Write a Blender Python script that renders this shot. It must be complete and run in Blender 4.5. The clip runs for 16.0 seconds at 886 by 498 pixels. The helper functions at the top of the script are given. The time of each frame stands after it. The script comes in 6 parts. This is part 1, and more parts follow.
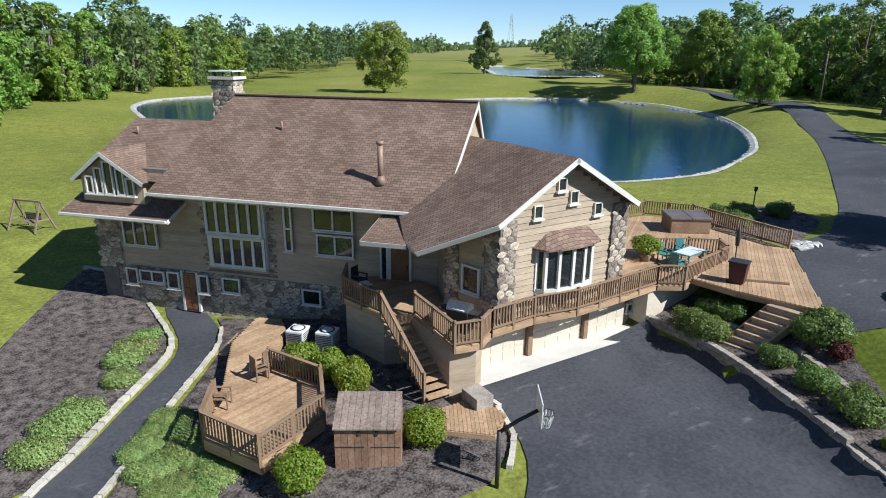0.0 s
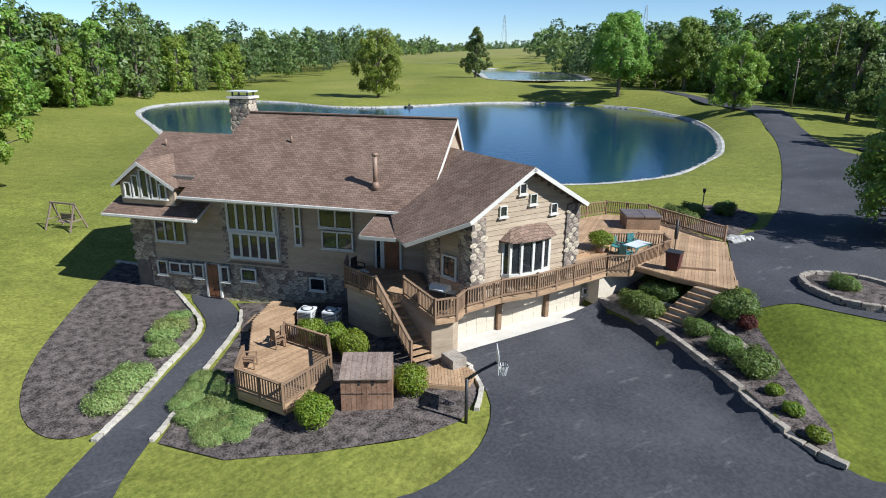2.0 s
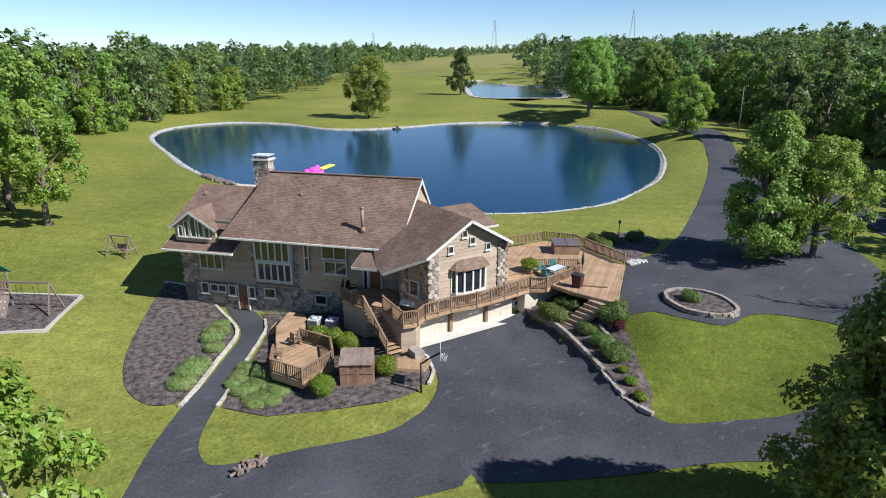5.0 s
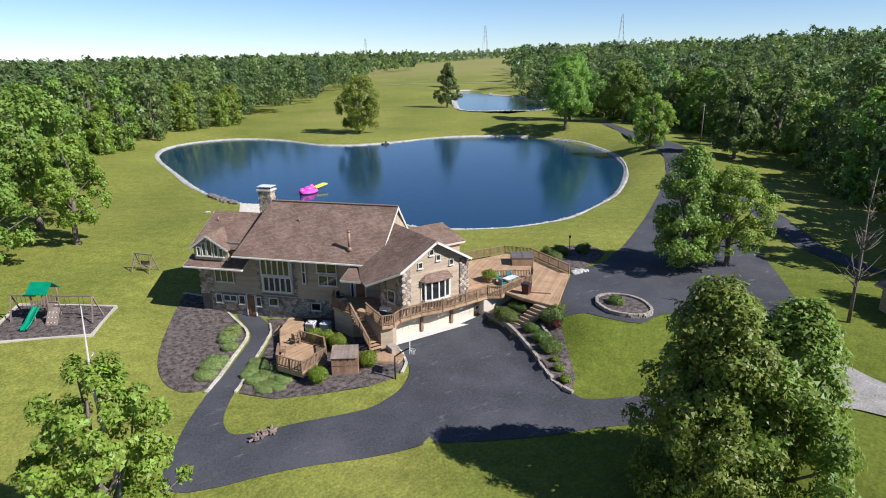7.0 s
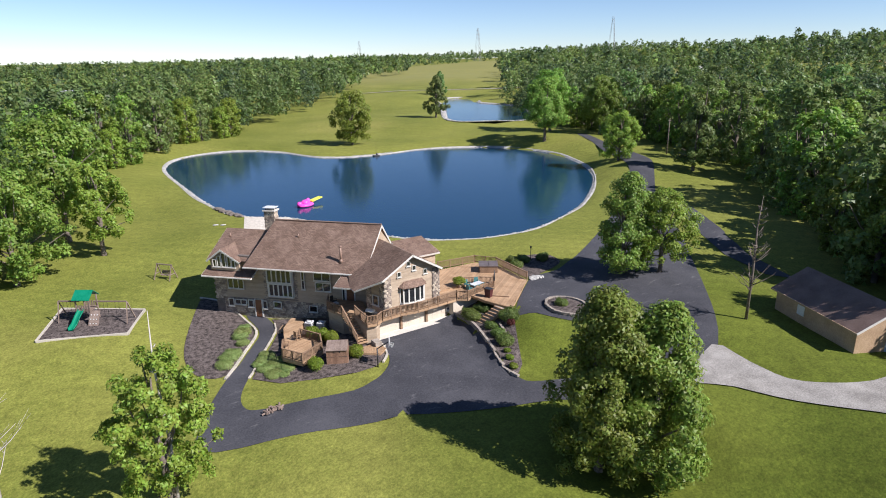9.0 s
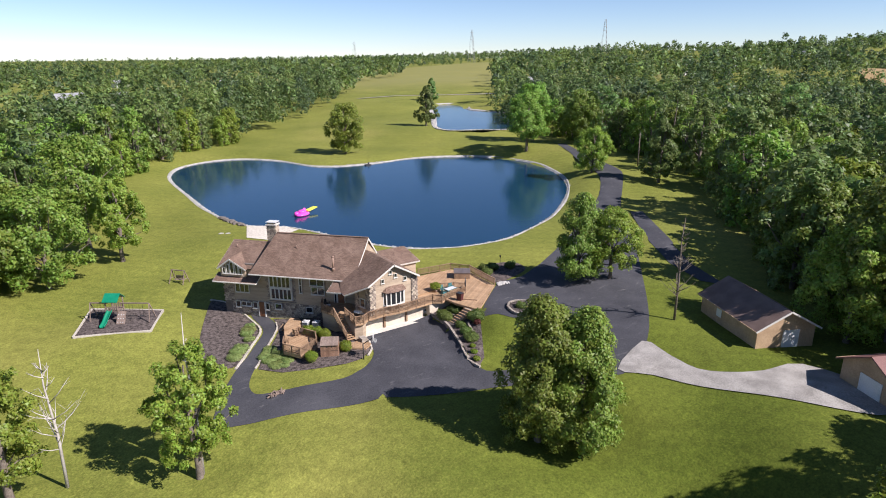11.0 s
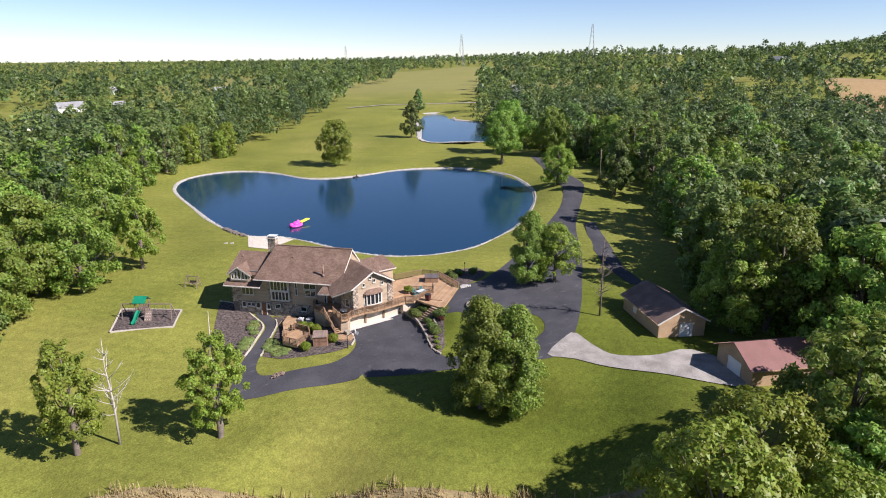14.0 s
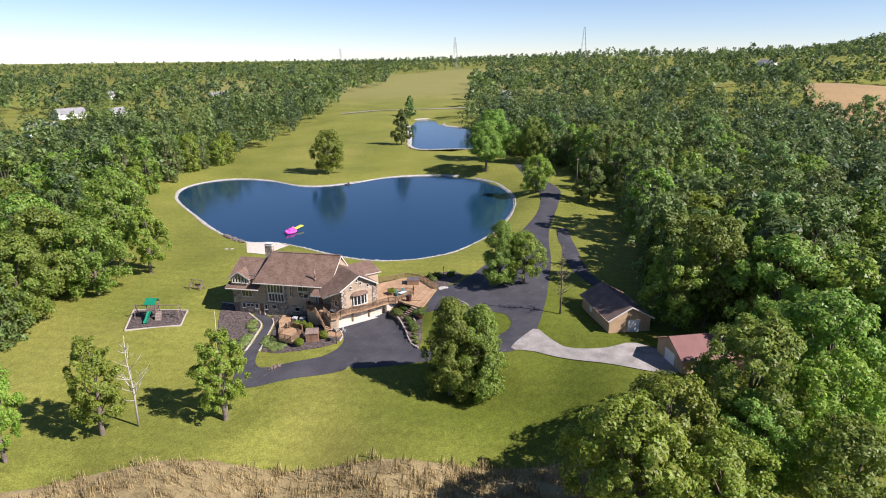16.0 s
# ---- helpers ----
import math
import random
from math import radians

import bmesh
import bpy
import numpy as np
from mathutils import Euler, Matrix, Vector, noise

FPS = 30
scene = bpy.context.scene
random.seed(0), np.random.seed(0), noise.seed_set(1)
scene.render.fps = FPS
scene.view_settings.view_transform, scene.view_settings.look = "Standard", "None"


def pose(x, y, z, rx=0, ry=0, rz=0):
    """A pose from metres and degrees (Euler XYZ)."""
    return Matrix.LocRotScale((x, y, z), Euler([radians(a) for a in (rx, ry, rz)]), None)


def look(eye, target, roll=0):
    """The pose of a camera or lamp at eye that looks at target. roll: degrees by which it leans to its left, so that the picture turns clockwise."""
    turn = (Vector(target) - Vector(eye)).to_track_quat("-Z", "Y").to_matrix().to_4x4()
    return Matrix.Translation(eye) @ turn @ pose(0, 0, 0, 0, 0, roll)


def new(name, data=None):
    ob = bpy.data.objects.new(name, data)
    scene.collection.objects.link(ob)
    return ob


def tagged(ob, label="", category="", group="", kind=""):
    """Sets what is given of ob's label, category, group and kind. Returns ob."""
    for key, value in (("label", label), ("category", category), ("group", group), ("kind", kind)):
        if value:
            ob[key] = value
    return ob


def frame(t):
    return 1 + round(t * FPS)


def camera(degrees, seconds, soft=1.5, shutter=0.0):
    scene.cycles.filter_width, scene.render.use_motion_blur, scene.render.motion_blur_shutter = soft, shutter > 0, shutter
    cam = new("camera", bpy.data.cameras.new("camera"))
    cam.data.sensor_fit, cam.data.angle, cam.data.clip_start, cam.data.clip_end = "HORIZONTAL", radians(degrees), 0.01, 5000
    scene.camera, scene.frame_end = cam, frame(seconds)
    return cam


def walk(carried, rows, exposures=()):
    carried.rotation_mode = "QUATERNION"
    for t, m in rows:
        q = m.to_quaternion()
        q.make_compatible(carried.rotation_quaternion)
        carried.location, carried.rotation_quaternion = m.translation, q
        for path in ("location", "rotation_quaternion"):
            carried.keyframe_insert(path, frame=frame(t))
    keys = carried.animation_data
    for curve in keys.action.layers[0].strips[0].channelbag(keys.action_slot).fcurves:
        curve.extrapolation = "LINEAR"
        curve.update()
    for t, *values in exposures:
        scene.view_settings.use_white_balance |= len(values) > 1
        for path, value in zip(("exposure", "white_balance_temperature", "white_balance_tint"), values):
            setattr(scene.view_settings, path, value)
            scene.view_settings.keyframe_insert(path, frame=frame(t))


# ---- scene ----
cam = camera(70.9, 16.0, soft=1.0)

PATH = [
    (0, (-12.876, -17.713, 12.673), (-11.861, -16.098, 12.071), 0.6),
    (0.5, (-13.266, -18.522, 12.851), (-12.248, -16.91, 12.247), 0.6),
    (1, (-13.869, -19.687, 13.082), (-12.847, -18.078, 12.478), 0.6),
    (1.5, (-14.588, -21.131, 13.462), (-13.561, -19.523, 12.861), 0.5),
    (2, (-15.367, -22.73, 14.041), (-14.338, -21.124, 13.44), 0.5),
    (2.5, (-16.168, -24.454, 14.759), (-15.136, -22.849, 14.159), 0.4),
    (3, (-17.053, -26.309, 15.707), (-16.017, -24.707, 15.107), 0.4),
    (3.5, (-17.919, -28.252, 16.808), (-16.881, -26.652, 16.208), 0.3),
    (4, (-18.756, -30.18, 17.856), (-17.714, -28.582, 17.257), 0.4),
    (6.5, (-23.03, -41.06, 22.99), (-21.973, -39.468, 22.4), -0.3),
    (7, (-23.989, -43.585, 24.133), (-22.929, -41.995, 23.544), -0.4),
    (7.5, (-25.027, -46.143, 25.286), (-23.965, -44.555, 24.696), -0.4),
    (8, (-26.086, -48.671, 26.498), (-25.02, -47.085, 25.907), -0.4),
    (8.5, (-27.114, -51.288, 27.701), (-26.045, -49.704, 27.11), -0.5),
    (9, (-28.211, -53.962, 28.848), (-27.139, -52.38, 28.258), -0.6),
    (11.5, (-33.512, -66.742, 34.921), (-32.424, -65.173, 34.326), -0.2),
    (12, (-34.642, -69.303, 35.979), (-33.55, -67.736, 35.385), -0.2),
    (12.5, (-35.787, -71.905, 37.06), (-34.69, -70.342, 36.465), -0.1),
    (13, (-36.877, -74.535, 38.163), (-35.777, -72.973, 37.57), -0.2),
    (13.5, (-37.948, -77.051, 39.239), (-36.845, -75.491, 38.646), -0.2),
    (14, (-38.923, -79.769, 40.372), (-37.818, -78.211, 39.779), -0.2),
    (14.5, (-39.896, -82.503, 41.556), (-38.79, -80.945, 40.963), -0.2),
    (15, (-40.952, -85.114, 42.601), (-39.842, -83.56, 42.009), -0.2),
    (15.5, (-41.832, -87.759, 43.721), (-40.719, -86.207, 43.128), -0.3),
    (16, (-42.798, -90.598, 44.906), (-41.683, -89.047, 44.313), -0.3),
]
walk(cam, [(t, look(eye, target, roll)) for t, eye, target, roll in PATH], [(0, 0.6, 5780, 6), (4, 0.58, 5820, 8), (9, 0.64, 6150, 16), (16, 0.72, 6420, 21)])

# ---- sky and sun ----
SUN_AZ, SUN_EL = radians(-60.0), radians(41.0)
world = bpy.data.worlds.new("sky")
scene.world = world
world.use_nodes = True
sky = world.node_tree.nodes.new("ShaderNodeTexSky")
sky.sky_type, sky.sun_disc = "NISHITA", False
sky.sun_elevation, sky.sun_rotation = SUN_EL, radians(150.0)
sky.air_density, sky.dust_density, sky.ozone_density = 0.7, 0.0, 3.5
world.node_tree.nodes["Background"].inputs["Strength"].default_value = 0.08
world.node_tree.links.new(sky.outputs[0], world.node_tree.nodes["Background"].inputs[0])
sun = new("sun", bpy.data.lights.new("sun", "SUN"))
sun.data.energy, sun.data.angle, sun.data.color = 5.0, radians(0.5), (1.0, 0.96, 0.9)
sun.matrix_world = look((0, 0, 0), (-math.cos(SUN_AZ) * math.cos(SUN_EL), -math.sin(SUN_AZ) * math.cos(SUN_EL), -math.sin(SUN_EL)))
sun.location = (40, -90, 90)


# ---- materials ----
def mat(name, c1, c2, rough=0.7, scale=3.0, metal=0.0, bump=0.2, fine=None, spec=0.4, rnd=0.0, isle=0.0, coords="Object", stretch=(1, 1, 1), hue=0.0):
    """Two colours mixed by noise at two scales, with bump; rnd and isle vary brightness by object and by loose piece."""
    m = bpy.data.materials.new(name)
    m.use_nodes = True
    nt = m.node_tree
    N, L = nt.nodes, nt.links
    bs = N["Principled BSDF"]
    co = N.new("ShaderNodeTexCoord")
    mp = N.new("ShaderNodeMapping")
    mp.inputs["Scale"].default_value = stretch
    L.new(co.outputs[coords], mp.inputs[0])
    n1, n2 = N.new("ShaderNodeTexNoise"), N.new("ShaderNodeTexNoise")
    n1.inputs["Scale"].default_value, n1.inputs["Detail"].default_value = scale, 6
    n2.inputs["Scale"].default_value, n2.inputs["Detail"].default_value = fine or scale * 14, 4
    L.new(mp.outputs[0], n1.inputs[0]), L.new(mp.outputs[0], n2.inputs[0])
    add = N.new("ShaderNodeMath")
    add.operation = "MULTIPLY_ADD"
    add.inputs[1].default_value = 0.5
    hf = N.new("ShaderNodeMath")
    hf.operation = "MULTIPLY"
    hf.inputs[1].default_value = 0.5
    L.new(n2.outputs[0], hf.inputs[0])
    L.new(n1.outputs[0], add.inputs[0]), L.new(hf.outputs[0], add.inputs[2])
    rp = N.new("ShaderNodeValToRGB")
    rp.color_ramp.elements[0].position, rp.color_ramp.elements[1].position = 0.39, 0.61
    rp.color_ramp.elements[0].color, rp.color_ramp.elements[1].color = (*c1, 1), (*c2, 1)
    L.new(add.outputs[0], rp.inputs[0])
    out = rp.outputs[0]
    for amount, node, sock in ((rnd, "ShaderNodeObjectInfo", "Random"), (isle, "ShaderNodeNewGeometry", "Random Per Island")):
        if amount:
            src, mr, hs = N.new(node), N.new("ShaderNodeMapRange"), N.new("ShaderNodeHueSaturation")
            mr.inputs["To Min"].default_value, mr.inputs["To Max"].default_value = 1 - amount, 1 + amount
            L.new(src.outputs[sock], mr.inputs["Value"])
            L.new(mr.outputs[0], hs.inputs["Value"])
            if hue:
                mh = N.new("ShaderNodeMapRange")
                mh.inputs["To Min"].default_value, mh.inputs["To Max"].default_value = 0.5 - hue, 0.5 + hue
                L.new(src.outputs[sock], mh.inputs["Value"])
                L.new(mh.outputs[0], hs.inputs["Hue"])
            L.new(out, hs.inputs["Color"])
            out = hs.outputs[0]
    L.new(out, bs.inputs["Base Color"])
    bs.inputs["Roughness"].default_value, bs.inputs["Metallic"].default_value = rough, metal
    bs.inputs["Specular IOR Level"].default_value = spec
    if bump:
        b = N.new("ShaderNodeBump")
        b.inputs["Strength"].default_value, b.inputs["Distance"].default_value = bump, 0.03
        L.new(n2.outputs[0], b.inputs["Height"])
        L.new(b.outputs[0], bs.inputs["Normal"])
    return m


def grass_mat():
    m = mat("grass", (0.132, 0.150, 0.026), (0.214, 0.218, 0.044), 0.9, 0.045, fine=4.5, bump=1.0, spec=0.15)
    nt = m.node_tree
    N, L = nt.nodes, nt.links
    bs = N["Principled BSDF"]
    old = bs.inputs["Base Color"].links[0].from_socket
    co = [n for n in N if n.type == "TEX_COORD"][0]
    dry = N.new("ShaderNodeTexNoise")
    dry.inputs["Scale"].default_value, dry.inputs["Detail"].default_value = 0.02, 5
    L.new(co.outputs["Object"], dry.inputs[0])
    r = N.new("ShaderNodeValToRGB")
    r.color_ramp.elements[0].position, r.color_ramp.elements[1].position = 0.56, 0.82
    L.new(dry.outputs[0], r.inputs[0])
    mx = N.new("ShaderNodeMix")
    mx.data_type = "RGBA"
    mx.inputs["B"].default_value = (0.27, 0.245, 0.065, 1)
    L.new(r.outputs[0], mx.inputs["Factor"]), L.new(old, mx.inputs["A"])
    wv = N.new("ShaderNodeTexWave")
    wv.inputs["Scale"].default_value, wv.inputs["Distortion"].default_value, wv.inputs["Detail"].default_value = 0.16, 3.0, 2
    wv.bands_direction = "DIAGONAL"
    L.new(co.outputs["Object"], wv.inputs[0])
    mr, hs = N.new("ShaderNodeMapRange"), N.new("ShaderNodeHueSaturation")
    mr.inputs["To Min"].default_value, mr.inputs["To Max"].default_value = 0.965, 1.035
    L.new(wv.outputs[1], mr.inputs[0]), L.new(mr.outputs[0], hs.inputs["Value"])
    L.new(mx.outputs["Result"], hs.inputs["Color"])
    tuft, mt, ht = N.new("ShaderNodeTexNoise"), N.new("ShaderNodeMapRange"), N.new("ShaderNodeHueSaturation")
    tuft.inputs["Scale"].default_value, tuft.inputs["Detail"].default_value, tuft.inputs["Roughness"].default_value = 1.1, 8, 0.75
    mt.inputs["From Min"].default_value, mt.inputs["From Max"].default_value = 0.3, 0.7
    mt.inputs["To Min"].default_value, mt.inputs["To Max"].default_value = 0.72, 1.26
    L.new(co.outputs["Object"], tuft.inputs[0]), L.new(tuft.outputs[0], mt.inputs[0]), L.new(mt.outputs[0], ht.inputs["Value"])
    L.new(hs.outputs[0], ht.inputs["Color"])
    blade, mb, hb = N.new("ShaderNodeTexNoise"), N.new("ShaderNodeMapRange"), N.new("ShaderNodeHueSaturation")
    blade.inputs["Scale"].default_value, blade.inputs["Detail"].default_value, blade.inputs["Roughness"].default_value = 5.0, 6, 0.8
    mb.inputs["From Min"].default_value, mb.inputs["From Max"].default_value = 0.3, 0.7
    mb.inputs["To Min"].default_value, mb.inputs["To Max"].default_value = 0.6, 1.4
    L.new(co.outputs["Object"], blade.inputs[0]), L.new(blade.outputs[0], mb.inputs[0]), L.new(mb.outputs[0], hb.inputs["Value"])
    L.new(ht.outputs[0], hb.inputs["Color"])
    # darker, greener turf on the lawn east of the drive, fading by 34 m
    dist, near_, dark_turf = N.new("ShaderNodeVectorMath"), N.new("ShaderNodeMapRange"), N.new("ShaderNodeMix")
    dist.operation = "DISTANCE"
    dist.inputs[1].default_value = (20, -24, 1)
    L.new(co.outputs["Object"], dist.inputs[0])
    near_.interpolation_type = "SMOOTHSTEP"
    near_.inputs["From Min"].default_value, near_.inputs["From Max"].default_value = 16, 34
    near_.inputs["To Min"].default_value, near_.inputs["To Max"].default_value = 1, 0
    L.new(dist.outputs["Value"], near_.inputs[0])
    dark_turf.data_type, dark_turf.blend_type = "RGBA", "MULTIPLY"
    dark_turf.inputs["B"].default_value = (0.54, 0.64, 0.4, 1)
    L.new(near_.outputs[0], dark_turf.inputs["Factor"]), L.new(hb.outputs[0], dark_turf.inputs["A"])
    # drier hay on the far meadow
    away, reach, hay = N.new("ShaderNodeVectorMath"), N.new("ShaderNodeMapRange"), N.new("ShaderNodeMix")
    away.operation = "DISTANCE"
    away.inputs[1].default_value = (480, 640, 15)
    L.new(co.outputs["Object"], away.inputs[0])
    reach.interpolation_type = "SMOOTHSTEP"
    reach.inputs["From Min"].default_value, reach.inputs["From Max"].default_value = 300, 430
    reach.inputs["To Min"].default_value, reach.inputs["To Max"].default_value = 0.75, 0
    L.new(away.outputs["Value"], reach.inputs[0])
    hay.data_type = "RGBA"
    hay.inputs["B"].default_value = (0.235, 0.22, 0.075, 1)
    L.new(reach.outputs[0], hay.inputs["Factor"]), L.new(dark_turf.outputs["Result"], hay.inputs["A"])
    L.new(hay.outputs["Result"], bs.inputs["Base Color"])
    return m


def leaf_mat(name, c1, c2, rnd=0.25, isle=0.3, scale=0.35, fine=3.0):
    m = mat(name, c1, c2, 0.5, scale, fine=fine, bump=0, spec=0.45, rnd=rnd, isle=isle, hue=0.022)
    nt = m.node_tree
    N, L = nt.nodes, nt.links
    bs = N["Principled BSDF"]
    tr, mx = N.new("ShaderNodeBsdfTranslucent"), N.new("ShaderNodeMixShader")
    mx.inputs[0].default_value = 0.46
    L.new(bs.inputs["Base Color"].links[0].from_socket, tr.inputs[0])
    L.new(bs.outputs[0], mx.inputs[1]), L.new(tr.outputs[0], mx.inputs[2])
    L.new(mx.outputs[0], N["Material Output"].inputs[0])
    return m


def shingle_mat():
    m = mat("shingle", (0.15, 0.098, 0.073), (0.245, 0.17, 0.132), 0.9, 0.5, fine=18, bump=0.3, spec=0.2)
    nt = m.node_tree
    N, L = nt.nodes, nt.links
    bs = N["Principled BSDF"]
    old = bs.inputs["Base Color"].links[0].from_socket
    co = [n for n in N if n.type == "TEX_COORD"][0]
    br = N.new("ShaderNodeTexBrick")
    br.inputs["Scale"].default_value = 1.0
    br.inputs["Brick Width"].default_value, br.inputs["Row Height"].default_value = 0.32, 0.15
    br.inputs["Mortar Size"].default_value, br.inputs["Mortar Smooth"].default_value = 0.012, 0.3
    br.inputs["Color1"].default_value, br.inputs["Color2"].default_value = (0.78, 0.76, 0.74, 1), (1.2, 1.18, 1.15, 1)
    br.inputs["Mortar"].default_value = (0.36, 0.34, 0.32, 1)
    L.new(co.outputs["Object"], br.inputs[0])
    mx = N.new("ShaderNodeMix")
    mx.data_type, mx.blend_type = "RGBA", "MULTIPLY"
    mx.inputs["Factor"].default_value = 1.0
    L.new(old, mx.inputs["A"]), L.new(br.outputs[0], mx.inputs["B"]), L.new(mx.outputs["Result"], bs.inputs["Base Color"])
    return m


def water_mat():
    m = bpy.data.materials.new("water")
    m.use_nodes = True
    N, L = m.node_tree.nodes, m.node_tree.links
    bs = N["Principled BSDF"]
    bs.inputs["Base Color"].default_value = (0.006, 0.035, 0.075, 1)
    bs.inputs["Roughness"].default_value, bs.inputs["IOR"].default_value = 0.1, 1.33
    co, n1, b = N.new("ShaderNodeTexCoord"), N.new("ShaderNodeTexNoise"), N.new("ShaderNodeBump")
    n1.inputs["Scale"].default_value, n1.inputs["Detail"].default_value = 1.6, 4
    b.inputs["Strength"].default_value, b.inputs["Distance"].default_value = 0.3, 0.06
    L.new(co.outputs["Object"], n1.inputs[0]), L.new(n1.outputs[0], b.inputs["Height"]), L.new(b.outputs[0], bs.inputs["Normal"])
    return m


def glass_mat():
    m = mat("window_glass", (0.012, 0.014, 0.016), (0.03, 0.033, 0.035), 0.05, 0.8, bump=0, spec=0.9)
    return m


GRASS, WATER, SHINGLE, GLASS = grass_mat(), water_mat(), shingle_mat(), glass_mat()
ASPHALT = mat("asphalt", (0.040, 0.040, 0.046), (0.072, 0.071, 0.078), 0.85, 0.25, fine=7, bump=0.3, spec=0.3)


def scuffed(m, pale):
    """Adds sparse pale scuffs and patches to a material."""
    N, L = m.node_tree.nodes, m.node_tree.links
    bs = N["Principled BSDF"]
    old = bs.inputs["Base Color"].links[0].from_socket
    co = [n for n in N if n.type == "TEX_COORD"][0]
    mp, nz, rp, mx = N.new("ShaderNodeMapping"), N.new("ShaderNodeTexNoise"), N.new("ShaderNodeValToRGB"), N.new("ShaderNodeMix")
    mp.inputs["Rotation"].default_value, mp.inputs["Scale"].default_value = (0, 0, 0.9), (0.5, 1.6, 1)
    nz.inputs["Scale"].default_value, nz.inputs["Detail"].default_value, nz.inputs["Roughness"].default_value = 0.9, 9, 0.72
    rp.color_ramp.elements[0].position, rp.color_ramp.elements[1].position = 0.59, 0.78
    mx.data_type = "RGBA"
    mx.inputs["B"].default_value = (*pale, 1)
    L.new(co.outputs["Object"], mp.inputs[0]), L.new(mp.outputs[0], nz.inputs[0]), L.new(nz.outputs[0], rp.inputs[0])
    L.new(rp.outputs[0], mx.inputs["Factor"]), L.new(old, mx.inputs["A"]), L.new(mx.outputs["Result"], bs.inputs["Base Color"])


scuffed(ASPHALT, (0.2, 0.195, 0.19))
GRAVEL = mat("gravel", (0.20, 0.185, 0.165), (0.38, 0.355, 0.32), 0.95, 0.5, fine=9, bump=0.8)
CONCRETE = mat("concrete", (0.50, 0.46, 0.40), (0.66, 0.61, 0.54), 0.85, 0.8, fine=20, bump=0.15)
MULCH = mat("mulch", (0.028, 0.023, 0.021), (0.175, 0.142, 0.128), 0.95, 2.5, fine=12, bump=1.0, spec=0.1)
STONE = mat("field_stone", (0.19, 0.145, 0.11), (0.50, 0.41, 0.32), 0.85, 2.5, fine=16, bump=0.5, rnd=0.5, hue=0.015)
RIPRAP = mat("riprap_stone", (0.24, 0.23, 0.21), (0.44, 0.42, 0.39), 0.9, 0.8, fine=6, bump=0.5, isle=0.35)
BLOCK = mat("wall_block", (0.22, 0.185, 0.15), (0.37, 0.32, 0.265), 0.9, 2.0, fine=18, bump=0.4, rnd=0.2)
LIME = mat("limestone_edging", (0.36, 0.32, 0.26), (0.55, 0.50, 0.42), 0.9, 2.0, fine=18, bump=0.4, rnd=0.2)
MORTAR = mat("mortar", (0.12, 0.10, 0.085), (0.2, 0.17, 0.145), 0.95, 3)
SIDING = mat("cedar_siding", (0.33, 0.25, 0.172), (0.46, 0.36, 0.255), 0.75, 0.7, fine=8, bump=0.2, rnd=0.07, stretch=(0.3, 0.3, 3))
CREAM = mat("cream_paint", (0.52, 0.45, 0.35), (0.62, 0.54, 0.43), 0.6, 0.6, bump=0.05)
WHITE = mat("white_trim", (0.54, 0.51, 0.45), (0.70, 0.67, 0.60), 0.5, 0.9, bump=0.05)
DECK = mat("deck_wood", (0.30, 0.185, 0.10), (0.46, 0.305, 0.18), 0.75, 0.8, fine=9, bump=0.25, rnd=0.16, stretch=(1, 1, 1))
RAIL = mat("rail_wood", (0.17, 0.105, 0.062), (0.30, 0.195, 0.12), 0.75, 1.0, fine=10, bump=0.2, rnd=0.1)
WEATHERED = mat("weathered_wood", (0.15, 0.105, 0.08), (0.29, 0.22, 0.18), 0.85, 1.2, fine=12, bump=0.3, rnd=0.12)
DOORWOOD = mat("door_wood", (0.16, 0.065, 0.03), (0.27, 0.12, 0.055), 0.5, 1.5, fine=14, bump=0.1)
METAL = mat("white_metal", (0.55, 0.55, 0.54), (0.68, 0.68, 0.66), 0.4, 1.0, bump=0.03)
DARK = mat("dark_plastic", (0.02, 0.02, 0.022), (0.045, 0.043, 0.042), 0.5, 1.5, bump=0.05)
FLUE = mat("brown_flue", (0.20, 0.125, 0.09), (0.30, 0.195, 0.14), 0.5, 1.5, bump=0.05)
STEEL = mat("brushed_steel", (0.30, 0.30, 0.30), (0.42, 0.42, 0.41), 0.35, 1.0, metal=0.9, bump=0.03)
MAROON = mat("maroon_plastic", (0.05, 0.012, 0.014), (0.09, 0.022, 0.024), 0.5, 1.5, bump=0.03)
GREEN = mat("green_plastic", (0.0, 0.16, 0.085), (0.01, 0.24, 0.13), 0.35, 1.0, bump=0.02)
TEAL = mat("teal_paint", (0.05, 0.16, 0.16), (0.09, 0.24, 0.24), 0.5, 1.0, bump=0.02)
PINK = mat("pink_vinyl", (0.75, 0.06, 0.42), (0.85, 0.12, 0.52), 0.3, 0.6, bump=0.02)
YELLOW = mat("yellow_vinyl", (0.65, 0.62, 0.05), (0.78, 0.72, 0.09), 0.3, 0.6, bump=0.02)
ROOFRED = mat("red_metal_roof", (0.17, 0.078, 0.068), (0.225, 0.108, 0.094), 0.55, 0.5, bump=0.08)
BARNROOF = mat("brown_barn_roof", (0.12, 0.078, 0.062), (0.21, 0.145, 0.118), 0.9, 0.6, fine=12, bump=0.3)
BARNWALL = mat("tan_wood_siding", (0.36, 0.24, 0.14), (0.50, 0.35, 0.22), 0.8, 0.6, fine=9, bump=0.2)
BARK = mat("bark", (0.10, 0.08, 0.062), (0.22, 0.18, 0.145), 0.95, 2.0, fine=14, bump=0.7)
